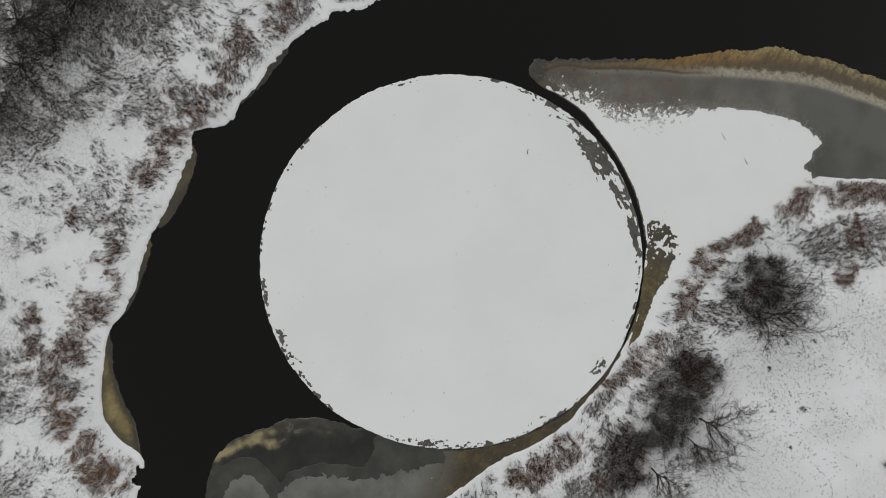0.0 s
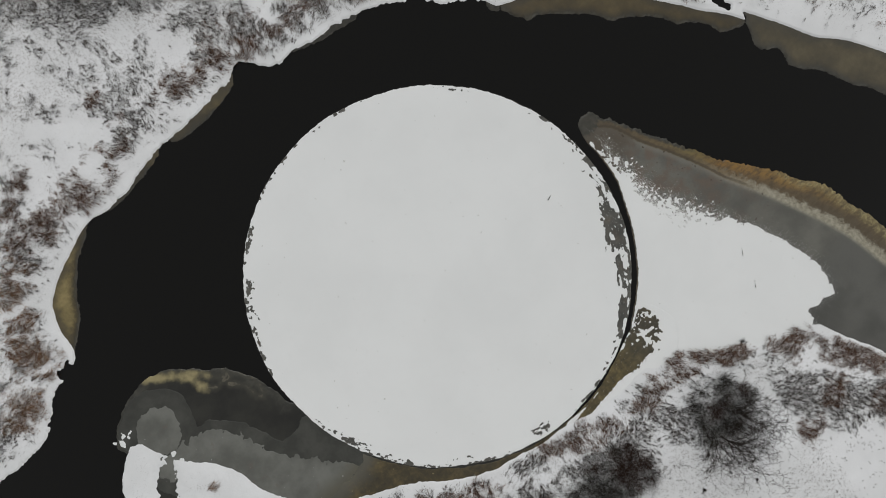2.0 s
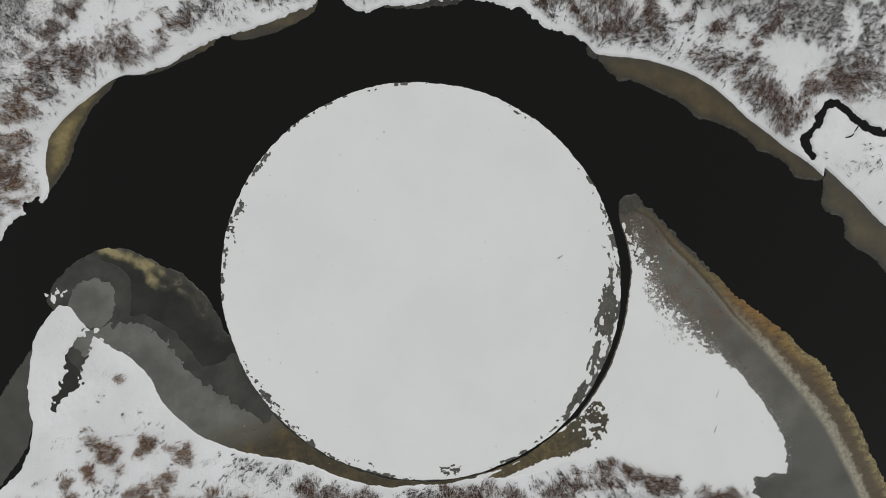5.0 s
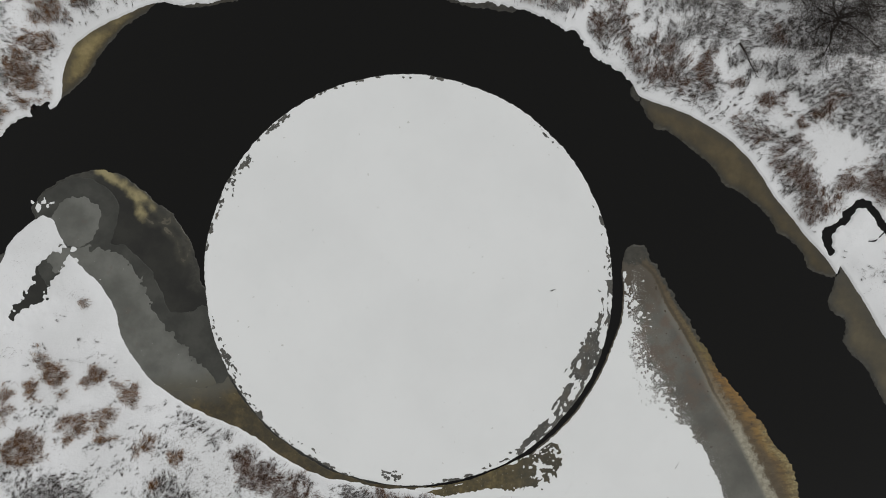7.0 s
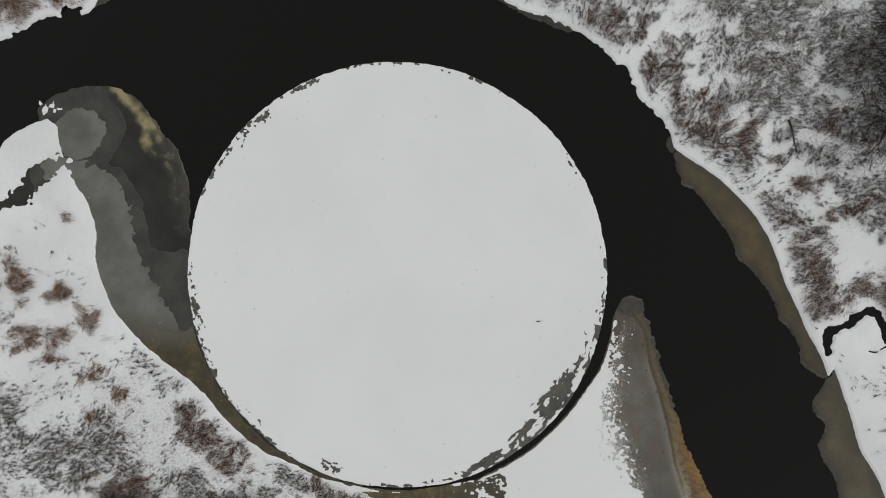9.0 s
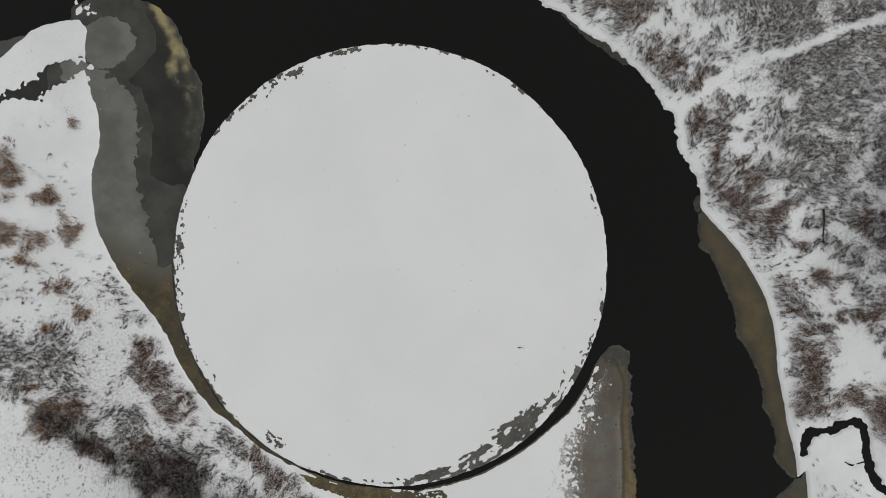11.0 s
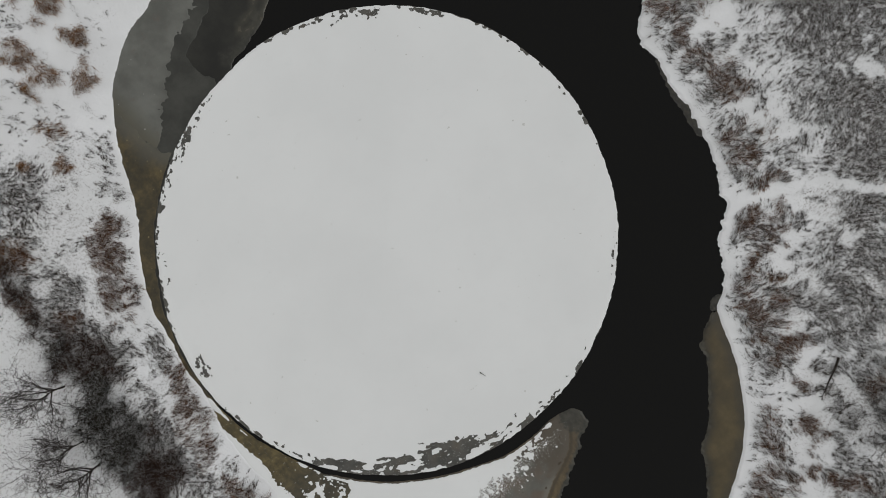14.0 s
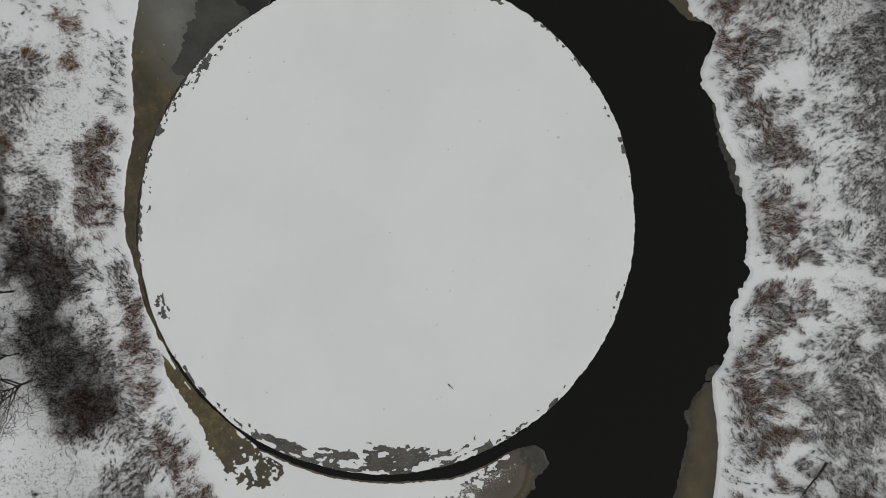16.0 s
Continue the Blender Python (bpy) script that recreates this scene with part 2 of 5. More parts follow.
def shelf_ice():
    k = Mat("amber_shelf_ice", 0.35, 0.4)
    wob, fine, soft = k.noise(0.2, 6, 0.6), k.noise(1.0, 6, 0.65), k.noise(0.12, 3, 0.5)
    c = k.ramp(k.math("MULTIPLY_ADD", wob, 0.6, k.math("MULTIPLY", soft, 0.4)), (0.34, (0.030, 0.022, 0.009)), (0.5, (0.048, 0.034, 0.013)), (0.64, (0.076, 0.055, 0.022)))
    ed = k.math("ADD", k.attr("edge"), k.math("MULTIPLY_ADD", fine, 2.0, -1.0))
    comb = k.noise(0.55, 5, 0.6, k.combed(4.5, 0.82))
    c = k.mix(k.span(k.math("MULTIPLY_ADD", comb, 3.0, k.attr("edge")), 3.6, 1.4, 0, 0.88), c, (0.026, 0.025, 0.018))
    c = k.mix(k.span(comb, 0.42, 0.66, 0, 0.3), c, (0.055, 0.043, 0.022))
    c = k.mix(k.math("MULTIPLY", k.span(ed, 0.7, 0.1), k.span(comb, 0.56, 0.42, 0, 0.45)), c, (0.11, 0.102, 0.076))
    rich = k.ramp(k.math("MULTIPLY_ADD", wob, 0.65, k.math("MULTIPLY", fine, 0.35)), (0.34, (0.11, 0.088, 0.045)), (0.5, (0.19, 0.15, 0.062)), (0.64, (0.27, 0.215, 0.095)))
    c = k.mix(k.math("MULTIPLY", k.attr("gold"), k.span(ed, 0.2, 2.6)), c, rich)
    c = k.mix(k.span(k.math("MULTIPLY_ADD", wob, 4.0, k.attr("bank")), 4.6, 1.8, 0, 0.6), c, (0.042, 0.037, 0.027))
    c = k.mix(k.attr("pale"), c, k.mix(wob, (0.03, 0.031, 0.027), (0.092, 0.09, 0.079)))
    k.bump(fine, 0.12, 0.03)
    return k.done(c)


def fringe_ice():
    k = Mat("new_ice_fringe", 0.3, 0.45)
    fine = k.noise(1.1, 6, 0.65)
    k.bump(fine, 0.1, 0.02)
    return k.done(k.mix(k.span(fine, 0.35, 0.65), (0.018, 0.017, 0.014), (0.042, 0.039, 0.029)))


def patch_ice():
    k = Mat("brown_shore_ice", 0.35, 0.4)
    wob, fine = k.noise(0.25, 6, 0.6), k.noise(1.0, 6, 0.65)
    c = k.ramp(k.math("MULTIPLY_ADD", wob, 0.65, k.math("MULTIPLY", fine, 0.35)), (0.35, (0.040, 0.033, 0.016)), (0.5, (0.088, 0.069, 0.029)), (0.64, (0.155, 0.12, 0.05)))
    c = k.mix(k.span(k.attr("end"), 19.0, 29.0, 0, 0.7), c, k.mix(wob, (0.03, 0.029, 0.023), (0.075, 0.07, 0.054)))
    c = k.mix(k.span(k.noise(0.6, 4), 0.55, 0.75, 0, 0.5), c, (0.045, 0.039, 0.026))
    c = k.mix(k.span(k.noise(2.6, 5, 0.65), 0.64, 0.70, 0, 0.7), c, (0.6, 0.61, 0.6))
    k.bump(fine, 0.15, 0.03)
    return k.done(c)


def plant(name, *stops, frost=0.2):
    k = Mat(name, 0.9, 0.1)
    i = k.island()
    c = k.ramp(i, *stops)
    clump = k.span(k.noise(0.35, 4), 0.3, 0.7)
    c = k.mix(k.math("MULTIPLY", clump, 0.35), c, (0.05, 0.042, 0.038))
    j = k.math("FRACT", k.math("MULTIPLY", i, 37.7))
    c = k.mix(k.math("LESS_THAN", j, frost), c, (0.62, 0.63, 0.64))
    return k.done(c)


def bark(name, a, b):
    k = Mat(name, 0.9, 0.15)
    g = k.noise(6.0, 5, 0.65, k.stretched(3, 3, 0.5))
    k.bump(g, 0.4, 0.02)
    return k.done(k.mix(g, a, b))


M_GROUND, M_DISC, M_WATER, M_SPIT, M_WEST, M_SHELF, M_PATCH = snow_ground(), flat_snow(), water(), spit_ice(), west_ice(), shelf_ice(), patch_ice()
M_DISC_ICE, M_FILM, M_PALE, M_BROWN, M_FRINGE = disc_ice(), grey_ice_film(), pale_ice(), brown_ice(), fringe_ice()
M_RUST = plant("dry_rust_grass", (0.0, (0.085, 0.045, 0.030)), (0.5, (0.19, 0.092, 0.042)), (0.85, (0.34, 0.180, 0.075)), (1.0, (0.46, 0.26, 0.10)), frost=0.16)
M_RUST_DARK = plant("dry_brown_grass", (0.0, (0.055, 0.032, 0.025)), (0.5, (0.115, 0.060, 0.037)), (0.85, (0.20, 0.105, 0.058)), (1.0, (0.31, 0.165, 0.078)), frost=0.12)
M_GREY = plant("withered_grey_brush", (0.0, (0.035, 0.030, 0.028)), (0.6, (0.085, 0.073, 0.065)), (1.0, (0.15, 0.125, 0.105)), frost=0.2)
M_HAZE = plant("snow_dusted_weeds", (0.0, (0.06, 0.053, 0.048)), (0.6, (0.12, 0.105, 0.094)), (1.0, (0.24, 0.215, 0.19)), frost=0.38)
M_STUBBLE = plant("field_stubble", (0.0, (0.055, 0.052, 0.046)), (1.0, (0.20, 0.19, 0.17)), frost=0.1)
M_TWIG = plant("olive_shrub_twigs", (0.0, (0.017, 0.017, 0.014)), (0.6, (0.036, 0.034, 0.026)), (1.0, (0.10, 0.085, 0.066)), frost=0.2)
M_TWIG_RED = plant("red_brown_shrub_twigs", (0.0, (0.022, 0.015, 0.013)), (0.6, (0.055, 0.033, 0.026)), (1.0, (0.15, 0.085, 0.056)), frost=0.16)
M_BARK = bark("dark_bark", (0.022, 0.018, 0.016), (0.06, 0.05, 0.043))

# ---------------------------------------------------------------- plan of the river
BANK_NORTH = [(-300, -40), (-200, 6), (-150, 21), (-125, 25.5), (-110, 26.8), (-102.5, 26.8), (-96.3, 28.2), (-92.2, 31.6),
    (-88.0, 35.2), (-80.9, 37.4), (-78.2, 40.0), (-78.0, 45.7), (-75.9, 51.4), (-71.2, 55.4), (-64.0, 59.1), (-56.9, 61.8), (-50.7, 61.2),
    (-42.9, 62.6), (-35.4, 64.4), (-29.2, 65.1), (-24.8, 64.9), (-19.8, 66.1), (-13.7, 66.7), (-9.5, 67.2), (-5.7, 68.9), (-2.4, 66.2),
    (1.3, 62.9), (6.2, 63.1), (11.0, 62.4), (16.0, 61.9), (20.9, 60.8), (24.6, 60.5), (29.7, 58.8), (34.3, 55.9), (36.6, 55.3)]
BANK_EAST = [(41.2, 49.8), (45.4, 47.2), (48.6, 44.7), (50.7, 41.0), (53.4, 39.8), (60.4, 37.5), (66.9, 34.0), (72.5, 29.9),
    (76.9, 24.7), (80.9, 18.4), (83.7, 15.0), (88.5, 8.9), (92.7, 4.2), (94.6, 1.3), (95.4, 3.2), (97.1, 0.8), (98.4, -1.4), (101.8, -6.8), (104.6, -11.8),
    (109.6, -17.0), (116, -27), (126, -50), (134, -90), (142, -150), (210, -300)]
BANK_SOUTH = [(120, -300), (84, -150), (76, -95), (70.2, -79.7), (65.7, -71.6), (62.4, -64.8), (60.5, -62.0), (53.3, -60.0), (42.8, -55.2), (34.9, -50.6),
    (29.4, -47.2), (25.2, -47.2), (16.3, -48.0), (7.6, -47.9), (1.5, -46.3), (-7.1, -45.85), (-13.2, -44.4), (-18.6, -43.6), (-25.0, -41.0),
    (-30.0, -38.0), (-34.5, -34.8), (-40.0, -32.0), (-46.5, -29.4), (-53.0, -25.8), (-57.6, -22.4)]
BANK_WEST = [(-61.0, -17.8), (-64.4, -12.6), (-65.5, -7.1), (-68.3, -2.1), (-72.8, 2.2), (-75.6, 5.2), (-77.4, 8.2), (-79.6, 12.8), (-82.2, 14.2), (-85.1, 12.2), (-88.8, 9.0), (-91.6, 3.3), (-94.0, -4.5),
    (-94.6, -12), (-99, -20), (-112, -27), (-140, -32), (-200, -60), (-300, -130)]
CREEK = [(93.3, 6.5), (92.4, 9.3), (92.4, 11.0), (94.2, 11.6), (95.8, 13.4), (97.6, 15.6), (99.8, 17.2), (101.8, 16.6), (103.2, 14.9), (104.9, 12.3), (106.8, 10.2), (108.7, 8.6), (110.9, 8.0), (114.0, 8.4), (116.6, 9.7), (118.9, 11.6), (121.2, 14.2), (128, 22), (140, 24), (160, 34)]
RUNNEL = [(105.5, 11.2), (103.3, 9.0), (101.8, 8.9)]
CRACK = [(-88.9, -8.8), (-85.8, -5.2), (-82.6, -2.4), (-80.6, 1.6), (-77.6, 4.6), (-75.4, 6.6)]
CENTRE, AXIS_LONG, AXIS_SHORT, AXIS_TURN = Vector((-0.5, 0.1)), 46.0, 45.05, radians(-53)

# ---------------------------------------------------------------- plan of the plants
RUST_WEST = [(-31.3, -43.9, 2.7, 10.5, 54), (-79.6, -20.8, 2.4, 5.0, 35), (-58.1, -37.1, 2.5, 1.8, 40), (-67.9, -32.8, 2.6, 3.4, 20), (-63.0, -25.3, 2.3, 2.7, 40), (-51.5, -39.3, 2.1, 1.5, 40), (-69.9, -22.3, 2.1, 1.8, 40), (-74.8, -33.0, 3.0, 2.8, 40),
    (-84.2, -24.9, 1.8, 2.5, 0), (-90.4, -28.6, 1.5, 3.8, 0), (-45.8, -60.4, 5.7, 3.9, 60), (-0.2, -50.2, 1.8, 8.6, 70), (-72.3, -6.2, 1.2, 1.0, 0), (-86, -38, 5, 4, 20), (-100, -34, 6, 5, 0), (-44.2, -59.9, 4.0, 2.3, 53), (-35.0, -63.4, 4.5, 1.8, 4), (-28.1, -58.0, 3.3, 2.2, 73), (-35.8, -44.0, 3.5, 2.0, -33), (-27.4, -45.9, 6.3, 2.6, -16), (-53.9, -58.2, 1.8, 1.7, 35), (-56.5, -45.9, 1.6, 1.4, -31), (-51.5, -39.7, 1.9, 1.4, 17)]
RUST_SOUTH = [(20.8, -53.6, 2.6, 5.8, -79), (54.6, -63.4, 6.0, 3.8, -34), (65.4, -76.5, 8.6, 2.8, -59), (33.0, -52.6, 5.6, 2.8, -8), (41.6, -57.0, 5.0, 2.4, -30), (2.0, -51.3, 9.5, 2.6, -14), (62.6, -74.0, 5.2, 3.4, -55), (80, -105, 10, 4, -70), (55.4, -80.0, 3.0, 4.2, -59), (63.5, -90.0, 5.0, 3.4, -59), (45.0, -82.6, 3.6, 2.2, 10)]
DARK = [(55.1, -82.5, 6.8, 5.4, -59), (63.0, -89.0, 8.0, 5.0, -55), (74, -96, 9, 5, -60), (-3.0, -56.6, 15.0, 2.6, -6), (-20.0, -53.6, 7.0, 2.4, 20), (14, -57.5, 6, 3, -20), (22, -62, 4, 5, 0), (-53.5, -49.7, 5.7, 5.9, 40), (-34.5, -56.9, 7.5, 4.6, 30), (-61.7, -56.1, 12.2, 5.8, -6), (-10.5, -48.3, 2.0, 5.3, 70), (50.9, -77.1, 9.5, 5.4, -59), (-80, -50, 9, 6, 10), (-28.8, -58.7, 6.8, 4.6, -59), (-54.3, -50.8, 4.7, 4.0, 39), (-47.5, -55.4, 5.0, 2.6, 39), (-34.6, -55.1, 6.2, 3.4, 35), (-46.0, -59.0, 4.2, 2.3, 44), (-30.7, -60.3, 4.4, 2.6, 36)]
THICKET = [(-33.0, -57.6, 5.5, 2.8, 20), (-46, -60.5, 4.5, 3.0, 50), (-26.5, -61.0, 5.0, 3.6, 25), (-19.0, -60.0, 8.4, 5.0, 22), (-2.0, -63.6, 8.6, 6.2, 8), (7.2, -62.4, 6.2, 5.8, -30), (31.4, -65.6, 7.6, 7.0, -59)]
# dense clumps: outline, share of red-brown shrubs
CLUMPS = [([(-27, -62.8), (-25, -57.2), (-18, -54.2), (-12.6, -54.4), (-9.4, -57), (-10.4, -67.4), (-20, -67)], 0.6),
          ([(-49.2, -62.2), (-46.8, -58.4), (-42.0, -57.8), (-40.4, -61.4), (-44.8, -64.8)], 0.95),
          ([(-40.2, -60.2), (-35, -61.2), (-29.6, -61.4), (-26.2, -60.0), (-26.6, -62.8), (-29.6, -64.8), (-35.6, -64.4), (-40.2, -62.8)], 0.95),
          ([(-11, -69.2), (-11.6, -62.4), (-8.0, -58.8), (-1.8, -57.8), (5.0, -55.0), (8.6, -58.4), (7.0, -67.8), (-1.3, -69.8)], 0.35),
          ([(6.0, -56.4), (9.8, -57.4), (12.6, -65.6), (8.6, -69.0), (5.4, -67.6), (6.4, -60.0)], 0.75),
          ([(37.2, -59.4), (40.0, -68.0), (32.6, -73.2), (24.0, -71.0), (23.0, -62.4), (30.9, -58.4)], 0.15)]
RUST_NORTH = [(-95.5, 36.5, 5.0, 4.0, 30), (-43.0, 68.6, 1.9, 5.4, -59), (-54.0, 67.4, 3.0, 3.6, -59), (-65.6, 67.4, 3.3, 4.1, -59), (-72.8, 70.2, 3.3, 3.0, -59), (-66.7, 77.0, 1.5, 6.8, -59), (-79.8, 59.6, 2.5, 5.6, -59), (-84.4, 52.2, 2.4, 4.4, -59), (-86.2, 45.0, 4.8, 3.1, -59), (-85.4, 38.8, 2.4, 2.2, -59), (-4.3, 71.6, 3.0, 6.1, -104),
    (-19.0, 73.8, 3.0, 6.8, -89), (-38.1, 83.3, 2.1, 1.6, -25), (5.4, 69.8, 1.0, 2.7, 43), (9.3, 68.8, 1.1, 1.4, 43), (18.4, 71.9, 1.7, 2.8, 43), (22.1, 69.2, 1.9, 2.8, 43), (26.6, 65.7, 1.6, 3.0, 43), (31.5, 64.0, 2.1, 1.9, 43), (41.8, 57.6, 1.7, 3.8, 43), (47.5, 52.1, 1.4, 2.8, 43), (52.7, 52.4, 3.4, 1.2, 43), (53.6, 47.1, 2.5, 1.8, 43), (57.7, 51.0, 1.8, 1.6, 43)]
RUST_EAST = [(105.0, 20.5, 5.0, 2.6, -20), (118.0, 18.0, 4.0, 3.0, 40), (97.0, 21.0, 3.0, 2.0, 30), (65.4, 48.0, 2.1, 2.8, 30), (65.6, 44.6, 1.6, 1.4, 40), (61.5, 43.3, 1.7, 1.0, 11), (72.1, 44.6, 1.4, 1.5, 30), (80.0, 39.5, 2.4, 3.2, 30), (74.5, 35.3, 1.9, 2.5, 30),
    (78.0, 31.2, 1.1, 2.6, 43), (82.6, 26.4, 1.7, 3.6, 35), (86.1, 23.4, 1.9, 3.2, 30), (89.8, 20.3, 2.4, 3.0, 20), (93.2, 17.9, 1.7, 2.4, 11), (88.8, 15.6, 2.9, 1.7, 11), (92.4, 38.3, 3.4, 1.9, 25), (86.2, 33.8, 2.2, 1.1, 43), (57.2, 46.2, 2.4, 1.2, 11), (81.2, 54.8, 1.8, 2.5, 43)]
DARK_NORTH = [(52.3, 72.0, 3.2, 2.6, 30), (56.4, 74.2, 1.8, 3.6, 30), (45.2, 68.2, 2.5, 1.5, 30), (-83.0, 64.0, 2.7, 8.0, -59), (-22.4, 104.5, 5.3, 6.7, -59), (-13.5, 112.6, 5.3, 5.3, -59), (-20.0, 112.0, 9.0, 6.0, -50), (-4.0, 110.0, 9.0, 5.0, -45), (2.0, 116.0, 12.0, 6.0, -35), (94.0, 68.0, 6.0, 10.0, 14), (53.8, 72.8, 4.5, 2.3, 21), (60.8, 69.9, 3.8, 3.1, 85), (70.8, 70.6, 2.3, 3.1, 45), (37.2, 65.7, 2.4, 2.1, 12), (58.6, 54.4, 4.6, 3.4, 64)]
HAZE = [(42.6, 84.1, 8.9, 7.8, 29), (30.0, 79.9, 6.2, 4.7, -12), (50.4, 82.6, 5.4, 2.6, 46), (43.7, 95.2, 8.1, 3.1, -33), (24.2, 88.4, 7.3, 4.0, 48), (14.0, 92.0, 9.0, 6.0, 0)]
TRAIL = [(34.5, 53.5), (36.0, 55.5), (39.2, 61.7), (41.7, 67.0), (44.4, 72.5), (47.4, 75.4), (51.2, 77.8), (57.2, 84.8), (62.8, 91.0), (75, 104), (90, 118)]
BALD = [(-48.6, 75.7, 10.9, 6.8, -119), (7.1, 75.8, 6.1, 3.6, -99), (-60.0, 73.5, 8.2, 6.1, -119), (-16.1, 82.7, 5.4, 4.1, -59), (20.2, 76.2, 3.6, 1.6, 20), (27.9, 70.9, 3.3, 1.4, 23), (31.8, 68.6, 4.0, 1.2, 27), (29.6, 89.1, 2.0, 1.3, 23), (35.0, 93.6, 4.0, 1.8, 14), (43.5, 62.6, 2.7, 1.2, 42), (74.2, 39.4, 5.7, 1.8, 43),
        (94.7, 26.1, 8.8, 5.0, -20), (100.8, 9.8, 6.3, 5.0, 0), (70.5, 41.6, 2.3, 3.4, 11), (75.7, 43.2, 3.2, 1.2, 11), (35.6, 57.9, 2.7, 1.1, 43), (43.2, 60.5, 1.8, 1.8, 43)]

THIN = [(-40.0, 97.0, 24.0, 11.0, -35), (-64.0, 90.0, 14.0, 9.0, -20), (-90, 62, 14, 10, -40), (86, 30.5, 8, 3.4, 20), (91, 26, 6, 3.4, 11), (98, 28, 5, 4, 0), (85, 35.6, 2.4, 4, 11)]

# ---------------------------------------------------------------- plane geometry


def lattice(seed):
    return np.random.default_rng(seed).random((256, 256))


LATTICES = [lattice(s) for s in range(12)]


def value_noise(x, y, size, seed=0):
    u, v = x / size + 31.7 * seed, y / size + 17.3 * seed
    i, j = np.floor(u).astype(int), np.floor(v).astype(int)
    a, b = u - i, v - j
    a, b = a * a * (3 - 2 * a), b * b * (3 - 2 * b)
    g = LATTICES[seed % 12]
    i0, i1, j0, j1 = i % 256, (i + 1) % 256, j % 256, (j + 1) % 256
    return (g[i0, j0] * (1 - a) + g[i1, j0] * a) * (1 - b) + (g[i0, j1] * (1 - a) + g[i1, j1] * a) * b


def fbm(x, y, size, octaves=4, seed=0):
    total, weight, gain = 0.0, 0.0, 1.0
    for k in range(octaves):
        total = total + gain * value_noise(x, y, size / 2 ** k, seed + k)
        weight += gain
        gain *= 0.55
    return total / weight


def step(v, lo, hi):
    k = np.clip((v - lo) / (hi - lo), 0, 1)
    return k * k * (3 - 2 * k)


def curve(points, gap=1.0, closed=False):
    """A smooth line through the points, sampled about every gap metres."""
    p = [Vector(q) for q in points]
    n = len(p)
    out = []
    for i in range(n if closed else n - 1):
        a, b = p[i], p[(i + 1) % n]
        before = p[i - 1] if (i or closed) else a
        after = p[(i + 2) % n] if (closed or i + 2 < n) else b
        steps = max(1, int((b - a).length / gap))
        for k in range(steps):
            t = k / steps
            m0, m1 = (b - before) * 0.4, (after - a) * 0.4
            out.append(a * (2 * t ** 3 - 3 * t * t + 1) + m0 * (t ** 3 - 2 * t * t + t) + b * (3 * t * t - 2 * t ** 3) + m1 * (t ** 3 - t * t))
    if not closed:
        out.append(p[-1])
    return np.array([tuple(q) for q in out])


def distance(px, py, line, closed=False):
    """Distance of points to a line."""
    a = line if closed else line[:-1]
    b = np.roll(line, -1, axis=0) if closed else line[1:]
    best = np.full(px.shape, 1e9)
    for (ax, ay), (bx, by) in zip(a, b):
        dx, dy = bx - ax, by - ay
        t = np.clip(((px - ax) * dx + (py - ay) * dy) / (dx * dx + dy * dy + 1e-12), 0, 1)
        best = np.minimum(best, (px - ax - t * dx) ** 2 + (py - ay - t * dy) ** 2)
    return np.sqrt(best)


def inside(px, py, ring):
    hit = np.zeros(px.shape, bool)
    for (ax, ay), (bx, by) in zip(ring, np.roll(ring, -1, axis=0)):
        if ay == by:
            continue
        hit ^= ((ay > py) != (by > py)) & (px < (bx - ax) * (py - ay) / (by - ay) + ax)
    return hit


def signed(px, py, ring):
    """Distance to a ring, positive inside."""
    d = distance(px, py, ring, True)
    return np.where(inside(px, py, ring), d, -d)


def disc_radius(angle):
    k = angle - AXIS_TURN
    return AXIS_LONG * AXIS_SHORT / np.sqrt((AXIS_SHORT * np.cos(k)) ** 2 + (AXIS_LONG * np.sin(k)) ** 2)


def blobs(x, y, spots, soft=0.35):
    best = np.zeros(x.shape)
    for cx, cy, rx, ry, turn in spots:
        c, s = math.cos(radians(turn)), math.sin(radians(turn))
        u, v = ((x - cx) * c + (y - cy) * s) / rx, (-(x - cx) * s + (y - cy) * c) / ry
        best = np.maximum(best, step(-np.sqrt(u * u + v * v), -1 - soft, -1 + soft))
    return best


NORTH_LINE = curve(BANK_NORTH + BANK_EAST, 1.5)
SOUTH_LINE = curve(BANK_SOUTH + BANK_WEST, 1.5)
TRAIL_LINE = curve(TRAIL, 1.0)
RIVER_RING = np.vstack([NORTH_LINE, SOUTH_LINE])
CREEK_LINE, CRACK_LINE, RUNNEL_LINE = curve(CREEK, 1.0), curve(CRACK, 1.0), curve(RUNNEL, 0.6)


